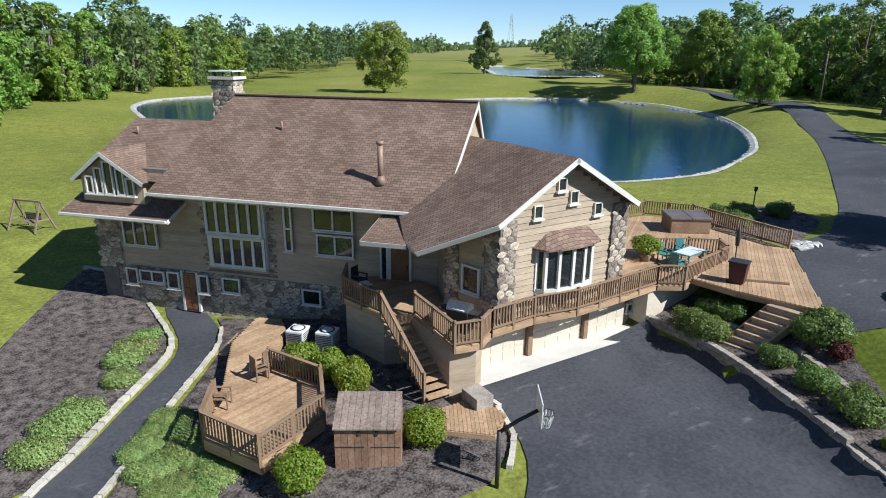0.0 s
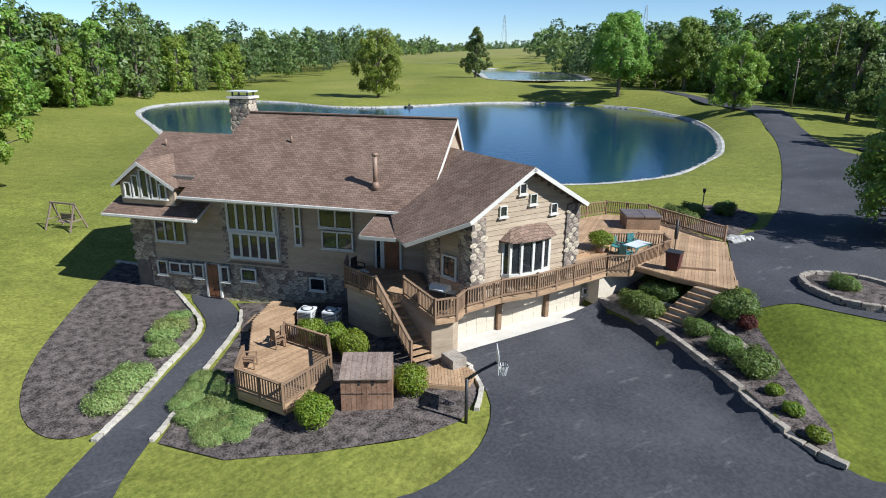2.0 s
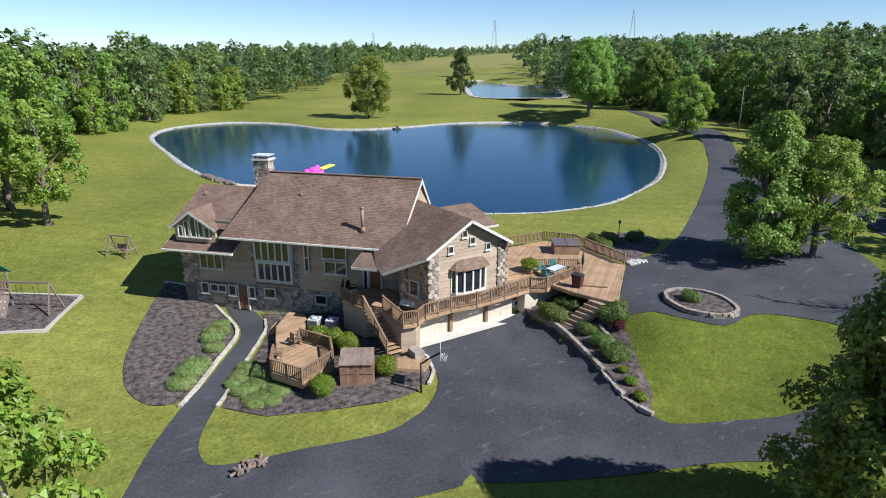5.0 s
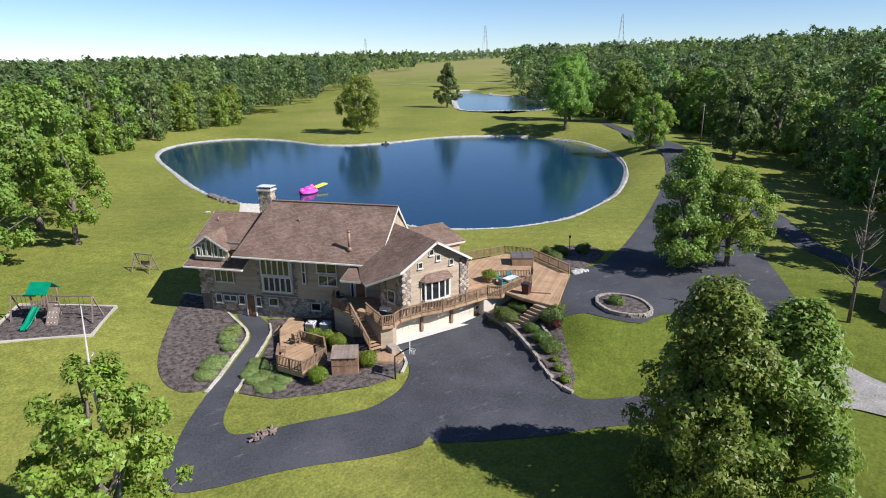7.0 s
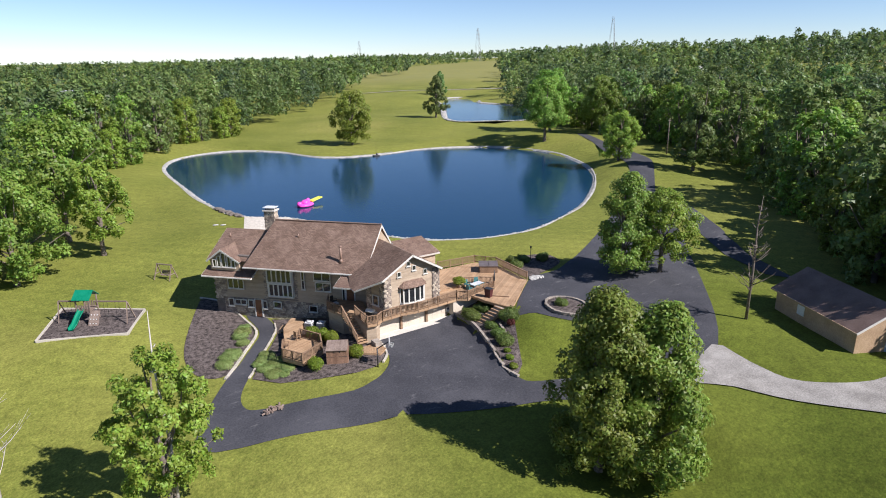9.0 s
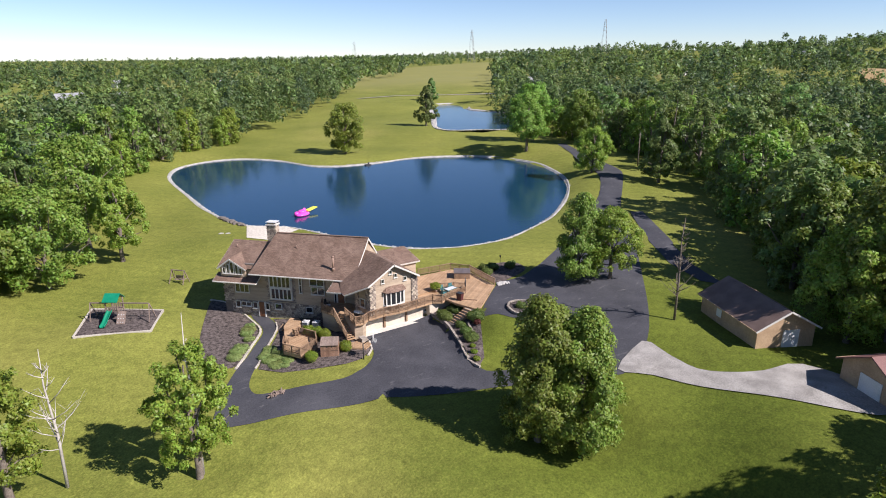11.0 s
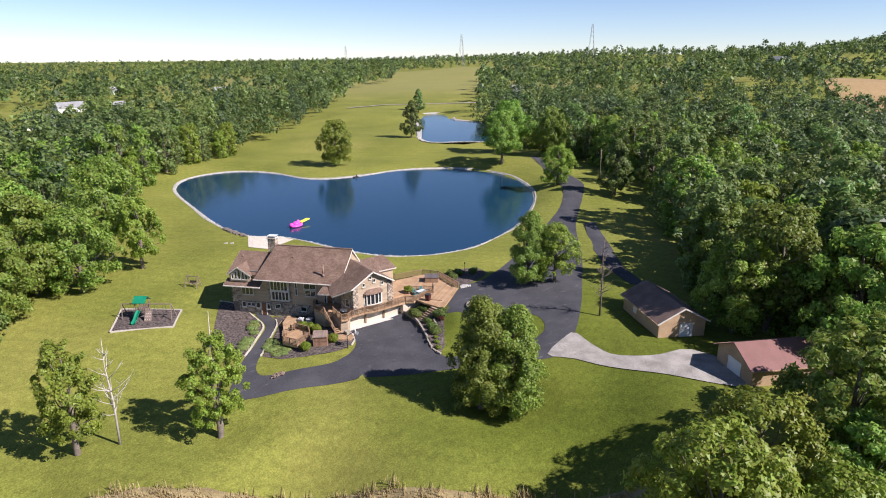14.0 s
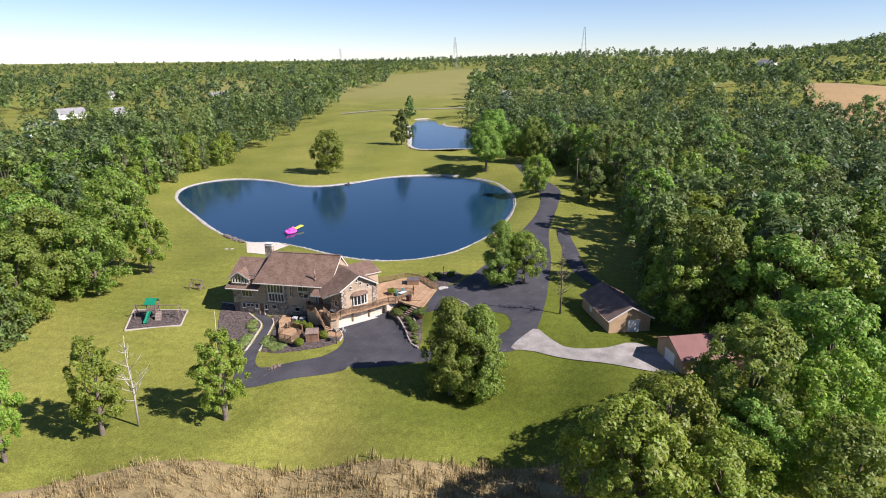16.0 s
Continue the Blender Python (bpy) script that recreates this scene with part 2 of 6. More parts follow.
PALEBARK = mat("dead_wood", (0.36, 0.32, 0.28), (0.52, 0.48, 0.43), 0.9, 2.0, fine=14, bump=0.4)
LEAF = leaf_mat("maple_leaf", (0.16, 0.24, 0.038), (0.285, 0.385, 0.066))
LEAFY = leaf_mat("bright_leaf", (0.20, 0.282, 0.036), (0.325, 0.425, 0.064))
LEAFD = leaf_mat("dark_leaf", (0.13, 0.20, 0.054), (0.232, 0.31, 0.088))
BUSHLEAF = leaf_mat("box_leaf", (0.12, 0.18, 0.04), (0.21, 0.28, 0.065), 0.1, 0.3)
LIMELEAF = leaf_mat("lime_leaf", (0.17, 0.25, 0.02), (0.27, 0.36, 0.04), 0.1, 0.3)
REDLEAF = leaf_mat("red_leaf", (0.10, 0.02, 0.02), (0.16, 0.035, 0.035), 0.1, 0.3)
SAGELEAF = leaf_mat("sage_leaf", (0.26, 0.34, 0.10), (0.42, 0.49, 0.18), 0.1, 0.3)
STRAW = mat("dry_grass", (0.25, 0.19, 0.085), (0.42, 0.33, 0.16), 0.95, 0.4, fine=5, bump=0.8, isle=0.35)
FIELD = mat("ripe_field", (0.27, 0.18, 0.075), (0.36, 0.245, 0.11), 0.95, 0.02, fine=0.5, bump=0.3)
HOUSEWHITE = mat("pale_siding", (0.6, 0.6, 0.58), (0.74, 0.73, 0.7), 0.7, 0.5, bump=0.05)
TAUPE = mat("taupe_vinyl", (0.10, 0.08, 0.075), (0.17, 0.14, 0.13), 0.5, 1.2, bump=0.05)
SHEDWOOD = mat("stained_shed_wood", (0.19, 0.105, 0.065), (0.31, 0.185, 0.12), 0.8, 1.2, fine=12, bump=0.3, rnd=0.14)
HOUSEROOF = mat("grey_roof", (0.2, 0.2, 0.2), (0.3, 0.3, 0.3), 0.8, 0.5, bump=0.1)


# ---- mesh helpers ----
def mesh_of(verts, faces, material, smooth=False):
    me = bpy.data.meshes.new("mesh")
    me.from_pydata([tuple(v) for v in verts], [], [tuple(f) for f in faces])
    me.materials.append(material)
    if smooth:
        me.polygons.foreach_set("use_smooth", [True] * len(me.polygons))
    me.update()
    return me


def obj(name, me, parent=None, m=None, label="", category="", group="", kind=""):
    ob = new(name, me)
    if parent:
        ob.parent = parent
    if m is not None:
        ob.matrix_basis = m
    return tagged(ob, label, category, group, kind)


BOXF = [(0, 3, 2, 1), (4, 5, 6, 7), (0, 1, 5, 4), (1, 2, 6, 5), (2, 3, 7, 6), (3, 0, 4, 7)]


def box(name, lo, hi, material, parent=None, m=None, bevel=0.0, label="", category="", group="", kind=""):
    bm = bmesh.new()
    a, b = lo, hi
    vs = [bm.verts.new(p) for p in ((a[0], a[1], a[2]), (b[0], a[1], a[2]), (b[0], b[1], a[2]), (a[0], b[1], a[2]), (a[0], a[1], b[2]), (b[0], a[1], b[2]), (b[0], b[1], b[2]), (a[0], b[1], b[2]))]
    for f in BOXF:
        bm.faces.new([vs[i] for i in f])
    if bevel:
        bmesh.ops.bevel(bm, geom=bm.edges[:], offset=bevel, segments=2, affect="EDGES", profile=0.6)
    me = bpy.data.meshes.new("mesh")
    bm.to_mesh(me)
    bm.free()
    me.materials.append(material)
    return obj(name, me, parent, m, label, category, group, kind)


def prism(name, pts, z0, z1, material, parent=None, m=None, label="", category="", group="", kind=""):
    """An upright slab over a plan outline; z0 and z1 may be functions of x, y."""
    n = len(pts)
    zb, zt = (z0 if callable(z0) else lambda x, y: z0), (z1 if callable(z1) else lambda x, y: z1)
    if sum(pts[i][0] * pts[(i + 1) % n][1] - pts[(i + 1) % n][0] * pts[i][1] for i in range(n)) < 0:
        pts = pts[::-1]
    v = [(x, y, zb(x, y)) for x, y in pts] + [(x, y, zt(x, y)) for x, y in pts]
    f = [tuple(range(n - 1, -1, -1)), tuple(range(n, 2 * n))] + [(i, (i + 1) % n, n + (i + 1) % n, n + i) for i in range(n)]
    return obj(name, mesh_of(v, f, material), parent, m, label, category, group, kind)


UNIT = {}


def stick(name, p, q, w, h, material, parent=None, label=""):
    """A square bar from p to q on a shared unit box; w across, h high."""
    if material.name not in UNIT:
        v = [(-0.5, -0.5, 0), (0.5, -0.5, 0), (0.5, 0.5, 0), (-0.5, 0.5, 0), (-0.5, -0.5, 1), (0.5, -0.5, 1), (0.5, 0.5, 1), (-0.5, 0.5, 1)]
        UNIT[material.name] = mesh_of(v, BOXF, material)
    p, q = Vector(p), Vector(q)
    d = q - p
    rot = d.to_track_quat("Z", "Y").to_matrix().to_4x4()
    if abs(d.normalized().z) < 0.95:
        z = d.normalized()
        x = z.cross(Vector((0, 0, 1))).normalized()
        y = z.cross(x)
        rot = Matrix((x, y, z)).transposed().to_4x4()
    return obj(name, UNIT[material.name], parent, Matrix.Translation(p) @ rot @ Matrix.Diagonal((w, h, d.length, 1)), label)


def tube(name, pts, radii, material, parent=None, sides=8, label="", category="", group=""):
    v, f = [], []
    for i, p in enumerate(pts):
        a, b = Vector(pts[max(i - 1, 0)]), Vector(pts[min(i + 1, len(pts) - 1)])
        d = (b - a).normalized()
        x = d.orthogonal().normalized()
        y = d.cross(x)
        r = radii[i] if hasattr(radii, "__len__") else radii
        for k in range(sides):
            t = 2 * math.pi * k / sides
            v.append(Vector(p) + r * (math.cos(t) * x + math.sin(t) * y))
    for i in range(len(pts) - 1):
        for k in range(sides):
            f.append((i * sides + k, i * sides + (k + 1) % sides, (i + 1) * sides + (k + 1) % sides, (i + 1) * sides + k))
    f += [tuple(range(sides - 1, -1, -1)), tuple(range((len(pts) - 1) * sides, len(pts) * sides))]
    return obj(name, mesh_of(v, f, material, True), parent, None, label, category, group)


def empty(name, x, y, z, label="", category="", group="", rz=0):
    ob = new(name)
    ob.matrix_basis = pose(x, y, z, 0, 0, rz)
    return tagged(ob, label, category, group)


def smooth_loop(pts, steps=6, closed=True):
    """Catmull-Rom through plan points."""
    n, out = len(pts), []
    for i in range(n if closed else n - 1):
        p0, p1, p2, p3 = (np.array(pts[(i + k) % n] if closed else pts[min(max(i + k, 0), n - 1)], float) for k in (-1, 0, 1, 2))
        for s in range(steps):
            t = s / steps
            out.append(tuple(0.5 * (2 * p1 + (p2 - p0) * t + (2 * p0 - 5 * p1 + 4 * p2 - p3) * t * t + (3 * p1 - p0 - 3 * p2 + p3) * t ** 3)))
    if not closed:
        out.append(tuple(pts[-1]))
    return out


def inside(x, y, poly):
    """Even-odd test for arrays of points."""
    x, y = np.asarray(x, float), np.asarray(y, float)
    res = np.zeros(np.broadcast(x, y).shape, bool)
    for (x0, y0), (x1, y1) in zip(poly, poly[1:] + poly[:1]):
        if y0 != y1:
            res ^= ((y0 > y) != (y1 > y)) & (x < (x1 - x0) * (y - y0) / (y1 - y0) + x0)
    return res


def edge_distance(x, y, line, closed=True):
    x, y = np.asarray(x, float), np.asarray(y, float)
    best = np.full(np.broadcast(x, y).shape, 1e9)
    for (x0, y0), (x1, y1) in zip(line, line[1:] + (line[:1] if closed else [])):
        dx, dy = x1 - x0, y1 - y0
        t = np.clip(((x - x0) * dx + (y - y0) * dy) / (dx * dx + dy * dy + 1e-9), 0, 1)
        best = np.minimum(best, np.hypot(x - x0 - t * dx, y - y0 - t * dy))
    return best


# ---- plan of the ground ----
POND = smooth_loop([(1.9, 116), (11.5, 133), (26, 135), (35.6, 124), (41.5, 107), (54.7, 102.5), (73, 104), (90, 95.5), (97, 80), (92, 61.5), (80, 44), (62, 29), (51, 22.4), (38, 17.8), (29, 18.2), (23, 21), (17, 28), (9.5, 47), (3, 53.5), (0.4, 63), (0.1, 83)])
POND2 = smooth_loop([(172, 240), (190, 236), (172, 208), (172, 195), (170, 172), (134, 127), (119, 129), (108, 140), (131, 178)])
WALL_LINE = [(10.1, 0.6), (10.0, -3.2), (9.0, -6.6), (7.6, -10.3), (6.7, -12.6), (6.7, -14.5)]
SPOTS = [(0, 0, 0), (5, -8, 0), (0, -12, -0.1), (-9, -8, -0.35), (-15.5, -3, -0.8), (-20.5, -7.5, -1.2), (-14, 2, -0.85), (-8, 14, -0.8), (-12, 24, -0.3), (-5, -1, -0.05), (-8, 6, -0.3), (-3, 4, -0.1),
         (-24, -12, -2.9), (-33.5, -7, -2.7), (-48, -5, -3.4), (-20, -25, -5), (2, -42, -4), (-45, -11, -4.8), (6, -30, -1.5), (10.5, -18, 0.2), (-2, -16, -0.3), (-10, -13, -0.9),
         (19, -9, 2.5), (15, -8, 2.4), (30, -20, 2.8), (31, -32, 2.7), (26, -44, 2.6), (16, -26.5, 1.9), (20, 0, 2.5), (35, -8, 2.9), (37, 18, 2.45), (30, 10, 2.6), (10, 22, 2.2), (0, 46, 2.3), (12, 8, 2.2),
         (-20, 46, 1.6), (-25, 21, 0.75), (-15, 32, 0.9), (-35, 40, 1.2), (70, 25, 3.2), (90, 46, 5), (102, 83, 5.6), (57, 121, 3.3), (110, 150, 6.4), (10, 140, 4), (-10, 110, 3.5), (173, 246, 9), (320, 377, 13),
         (60, 0, 4), (80, -40, 5), (50, -60, 3), (450, 160, 22), (900, 300, 40), (1500, 200, 96), (2600, 300, 150), (1200, 870, 42), (1200, 1200, 26), (700, 760, 23), (2000, 2000, 22), (600, 1000, 10), (0, 1500, -5), (-500, 900, -8), (-1500, 2500, -10), (-200, 100, 0), (-300, -300, -6), (200, -300, 6)]
SP = np.array(SPOTS)
LOW = [s for s in SPOTS if s[0] < 7 and -20 < s[1] < 5]


def ground_height(x, y):
    x, y = np.asarray(x, float), np.asarray(y, float)
    num, den = np.zeros_like(x), np.zeros_like(x)
    for sx, sy, sz in SPOTS:
        w = ((x - sx) ** 2 + (y - sy) ** 2 + 4.0) ** -1.6
        num, den = num + w * sz, den + w
    z = num / den
    # the sunken garage court, held by the block wall
    court = [(-6, 1.5), (10.1, 1.5)] + WALL_LINE + [(6.5, -16), (-6, -14)]
    d = edge_distance(x, y, court)
    low = np.clip((x + 6) / 8, 0, 1) * 0.0 + 0.35 * (z - 0.0) * np.clip((2 - x) / 8, 0, 1)
    ins = inside(x, y, court)
    z = np.where(ins, low * np.clip(d, 0, 1) + np.minimum(z, 0.02) * (1 - np.clip(d, 0, 1)), z)
    dw = edge_distance(x, y, WALL_LINE, False)
    right = (~ins) & (x > 6.2) & (y < 1.5) & (y > -18)
    rise = np.clip(dw / 6.0, 0, 1)
    rise = rise * rise * (3 - 2 * rise)
    base = np.clip((y + 15.5) / 4, 0.0, 1) * 0.62
    z = np.where(right, base * (1 - rise) + np.maximum(z, 0.0) * rise, z)
    for loop, level in ((POND, 2.3), (POND2, 6.0)):
        dp = edge_distance(x, y, loop)
        k = np.clip(dp / 9.0, 0, 1)
        rim = level + 0.12 + np.clip(dp / 9, 0, 1) * 0.4
        z = np.where(inside(x, y, loop), level - 0.25 - np.clip(dp, 0, 3) * 0.4, np.where(dp < 9, rim * (1 - k) + z * k, z))
    return z


def axis(lo, hi, step, far):
    mid = list(np.arange(lo, hi + step, step))
    out, s, p = [], step, mid[-1]
    while p < far:
        s *= 1.13
        p += s
        out.append(p)
    pre, s, p = [], step, mid[0]
    while p > -far:
        s *= 1.13
        p -= s
        pre.append(p)
    return np.array(pre[::-1] + mid + out)


GX, GY = axis(-42, 42, 0.6, 3600), axis(-46, 60, 0.6, 4600)
XX, YY = np.meshgrid(GX, GY)
ZZ = ground_height(XX.ravel(), YY.ravel()).reshape(XX.shape)
nx, ny = len(GX), len(GY)


def gz(x, y):
    i, j = min(max(int(np.searchsorted(GX, x)) - 1, 0), nx - 2), min(max(int(np.searchsorted(GY, y)) - 1, 0), ny - 2)
    u, w = (x - GX[i]) / (GX[i + 1] - GX[i]), (y - GY[j]) / (GY[j + 1] - GY[j])
    return float((ZZ[j, i] * (1 - u) + ZZ[j, i + 1] * u) * (1 - w) + (ZZ[j + 1, i] * (1 - u) + ZZ[j + 1, i + 1] * u) * w)


gv = np.stack([XX.ravel(), YY.ravel(), ZZ.ravel()], 1)
ids = np.arange(nx * ny).reshape(ny, nx)
gf = np.stack([ids[:-1, :-1].ravel(), ids[:-1, 1:].ravel(), ids[1:, 1:].ravel(), ids[1:, :-1].ravel()], 1)


def big_mesh(v, f, material, smooth=False):
    me = bpy.data.meshes.new("mesh")
    k = f.shape[1]
    me.vertices.add(len(v))
    me.vertices.foreach_set("co", np.asarray(v, np.float32).ravel())
    me.loops.add(f.size)
    me.loops.foreach_set("vertex_index", f.astype(np.int32).ravel())
    me.polygons.add(len(f))
    me.polygons.foreach_set("loop_start", np.arange(0, f.size, k, dtype=np.int32))
    me.materials.append(material)
    me.update(calc_edges=True)
    if smooth:
        me.polygons.foreach_set("use_smooth", np.ones(len(f), bool))
    return me


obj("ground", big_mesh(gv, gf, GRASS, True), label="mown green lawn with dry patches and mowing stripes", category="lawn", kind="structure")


def sheet(name, loop, lift, material, label, category, step=1.0, kind="structure", bump=0.0):
    """A surface draped over the ground inside a plan outline."""
    from mathutils.geometry import delaunay_2d_cdt
    xs, ys = [p[0] for p in loop], [p[1] for p in loop]
    gx, gy = np.meshgrid(np.arange(min(xs), max(xs), step), np.arange(min(ys), max(ys), step))
    gx, gy = gx.ravel(), gy.ravel()
    keep = inside(gx, gy, loop) & (edge_distance(gx, gy, loop) > 0.3 * step)
    pts = [Vector(p) for p in loop] + [Vector(p) for p in zip(gx[keep], gy[keep])]
    v2, _, f2, _, _, _ = delaunay_2d_cdt(pts, [], [list(range(len(loop)))], 1, 1e-4)
    vx, vy = np.array([v.x for v in v2]), np.array([v.y for v in v2])
    rim = edge_distance(vx, vy, loop) < 0.01
    vz = ground_height(vx, vy) + lift * np.where(rim, 0.75, 1.0) + bump * np.random.rand(len(vx)) * (~rim)
    f2 = [f if (v2[f[1]] - v2[f[0]]).cross(v2[f[2]] - v2[f[0]]) > 0 else f[::-1] for f in f2]
    return obj(name, mesh_of(np.stack([vx, vy, vz], 1), f2, material, True), label=label, category=category, kind=kind)


def flat(name, loop, z, material, label, category):
    return obj(name, mesh_of([(x, y, z) for x, y in loop], [tuple(range(len(loop) - 1, -1, -1)) if sum(a[0] * b[1] - b[0] * a[1] for a, b in zip(loop, loop[1:] + loop[:1])) < 0 else tuple(range(len(loop)))], material), label=label, category=category, kind="structure")


flat("water_1", POND, 2.3, WATER, "deep blue pond water with faint ripples", "pond")
flat("water_2", POND2, 6.0, WATER, "small blue upper pond beyond the lawn", "pond")

DRIVE = [(-0.2, 0.2), (10.2, 0.2), (10.1, -3.2), (9.1, -6.6), (7.7, -10.3), (6.85, -12.6), (6.75, -14.6), (7.4, -16), (10.1, -17.6), (13.5, -19.3), (18.7, -20.7), (22, -19.8), (23.8, -16.5), (22.5, -13.6), (20.2, -12.2), (17.2, -12.2), (15.6, -10.0), (14.8, -8.2), (13.7, -6.1), (20.7, -0.4),
         (22.5, 0.5), (26.5, 0.8), (30, 2.2), (34.5, 4.2), (52, 14.2), (70.8, 26.3), (83.3, 36.2), (92, 46), (99, 57.5), (108, 71), (117, 85), (119.5, 83.6), (111, 69), (104.5, 54.5), (98, 43), (90, 35), (69, 18), (57, 6.5), (49, -2.2), (40, -10.5), (31.6, -18),
         (23.7, -24), (16.1, -27), (13, -24.3), (7, -20), (3, -17.9), (-2, -15.3), (-5.7, -13.2), (-10, -11.5), (-15.5, -9.5), (-20.5, -7.3), (-18.6, -2.5), (-15.4, 2.5), (-13.3, 4.9), (-10.1, 9), (-9.1, 12.3), (-9.0, 16.6), (-7.4, 15.6), (-7.2, 12), (-8.2, 9.2), (-11, 5), (-13.7, 1.3), (-15.3, -1.6), (-15.6, -3.6), (-14.9, -4.6), (-11.9, -5.7), (-8.7, -6.8), (-5.6, -7.3), (-3.3, -6.6), (-1.3, -4.6), (-0.3, -1.9)]
sheet("driveway", smooth_loop(DRIVE, 3), 0.06, ASPHALT, "dark sealed asphalt driveway with worn patches", "driveway", 1.2)
sheet("road", [(46, -16), (48.4, -9), (53, -1.5), (60, 6.5), (69, 15.5), (71, 14), (62, 4), (56.5, -3), (51, -10.5), (47.5, -19)], 0.09, ASPHALT, "narrow asphalt spur lane beside the woods", "road", 1.5)
sheet("gravel_track", smooth_loop([(23.6, -23.4), (23.4, -27.4), (23.1, -31.0), (24.8, -33.8), (27.5, -35.7), (32, -37.3), (33, -44), (28.7, -46.7), (25.7, -43.4), (23.1, -37.9), (20.6, -33), (18.5, -28.9), (16.4, -26)], 3), 0.15, GRAVEL, "pale gravel track leading to the sheds", "gravel track", 1.2)
sheet("farm_track", [(150, 290), (180, 296), (230, 280), (300, 262), (300, 266), (230, 285), (180, 301), (150, 295)], 0.5, GRAVEL, "pale gravel farm track across the meadow", "track", 6)
flat("apron", [(-0.05, -0.05), (10.05, -0.05), (10.05, 1.25), (-0.05, 1.25)], 0.09, CONCRETE, "pale concrete garage apron", "concrete slab")
sheet("mulch_bed_1", smooth_loop([(-12.1, 24.5), (-13.9, 20.6), (-17.2, 11.7), (-18, 6.8), (-17.1, 3.8), (-15.2, 3.3), (-13.0, 5.8), (-10.3, 10), (-9.6, 13.5), (-10, 18.5), (-10.8, 22.8)], 4), 0.07, MULCH, "dark mulch bed edged with limestone", "mulch bed", 0.5, bump=0.05)
sheet("mulch_bed_2", [(-6.9, 13.9), (-7.0, 12.2), (-8.0, 8.8), (-10.9, 4.6), (-13.4, 1.1), (-11.5, -1.6), (-8.6, -3.4), (-5, -4.9), (-3.0, -4.9), (-1.2, -3.6), (-0.4, -1.6), (-0.6, 0.8), (-0.8, 4), (-0.6, 7.6), (-2.2, 9.4)], 0.07, MULCH, "dark mulch bed round the lower deck", "mulch bed", 0.5, bump=0.05)
sheet("mulch_bed_3", [(10.2, -0.2), (10.15, -3.2), (9.2, -6.6), (7.8, -10.3), (6.9, -12.6), (6.95, -14.4), (8.4, -13.4), (10.6, -10.2), (12.6, -7.3), (13.3, -5.6), (13.0, -2.9), (13.2, 0.2), (10.4, 0.25)], 0.05, MULCH, "mulch planting bed above the retaining wall", "mulch bed", 0.5, bump=0.05)
sheet("mulch_bed_4", smooth_loop([(21.6, 0.6), (22.2, 6.0), (25.5, 7.5), (29.5, 6.2), (29.3, 2.9), (25, 1.2)], 4), 0.06, MULCH, "shaded mulch bed beside the upper deck", "mulch bed", 0.6, bump=0.05)
sheet("tall_grass", smooth_loop([(-60, -14), (-45, -11), (-20.7, -25), (-8, -36), (2, -42.5), (14, -54), (10, -75), (-20, -60), (-60, -40)], 4), 0.25, STRAW, "strip of unmown dry straw-coloured grass", "dry grass", 1.2, bump=0.5)
FIELD_LOOP = smooth_loop([(245, -8), (275, 34), (400, 112), (520, 168), (600, 172), (570, 95), (420, 5)], 3)
sheet("field", FIELD_LOOP, 2.0, FIELD, "ripe ochre crop field beyond the woods", "crop field", 30)


# ---- stones and edgings ----
def rock_mesh(material, seed, flatten=0.6):
    r = random.Random(seed)
    bm = bmesh.new()
    bmesh.ops.create_icosphere(bm, subdivisions=1, radius=0.5)
    for v in bm.verts:
        v.co *= 0.8 + 0.4 * r.random()
        v.co.z *= flatten
    me = bpy.data.meshes.new("mesh")
    bm.to_mesh(me)
    bm.free()
    me.materials.append(material)
    return me


def block_mesh(material, l, d, h):
    v = [(sx * l / 2 * k, sy * d / 2 * k, z) for z, k in ((0, 1), (h * 0.88, 1), (h, 0.93)) for sx, sy in ((-1, -1), (1, -1), (1, 1), (-1, 1))]
    f = [(0, 3, 2, 1), (8, 9, 10, 11)] + [(a + i, a + (i + 1) % 4, a + 4 + (i + 1) % 4, a + 4 + i) for a in (0, 4) for i in range(4)]
    return mesh_of(v, f, material)


def along(line, step):
    out, carry = [], 0.0
    for (x0, y0), (x1, y1) in zip(line, line[1:]):
        d = math.hypot(x1 - x0, y1 - y0)
        s = carry
        while s < d:
            out.append((x0 + (x1 - x0) * s / d, y0 + (y1 - y0) * s / d, math.degrees(math.atan2(y1 - y0, x1 - x0))))
            s += step
        carry = s - d
    return out


def block_wall(name, line, base, height, material, label, l=0.42, d=0.3, h=0.16):
    """A dry-laid wall of separate blocks in running courses."""
    top = empty(name, line[0][0], line[0][1], 0, label, "retaining wall")
    inv = top.matrix_basis.inverted()
    me = block_mesh(material, l * 0.96, d, h * 0.95)
    r = random.Random(len(line) * 7 + int(l * 100))
    rows = 0
    for i, (x, y, a) in enumerate(along(line, l)):
        n = max(1, round((height(x, y) if callable(height) else height) / h))
        z0 = base(x, y) if callable(base) else base
        for k in range(n):
            sh = (k % 2) * l * 0.5
            m = pose(x + sh * math.cos(radians(a)) + r.uniform(-0.02, 0.02), y + sh * math.sin(radians(a)) + r.uniform(-0.02, 0.02), z0 + k * h, 0, 0, a + r.uniform(-3, 3))
            obj("block", me, top, inv @ m)
    return top


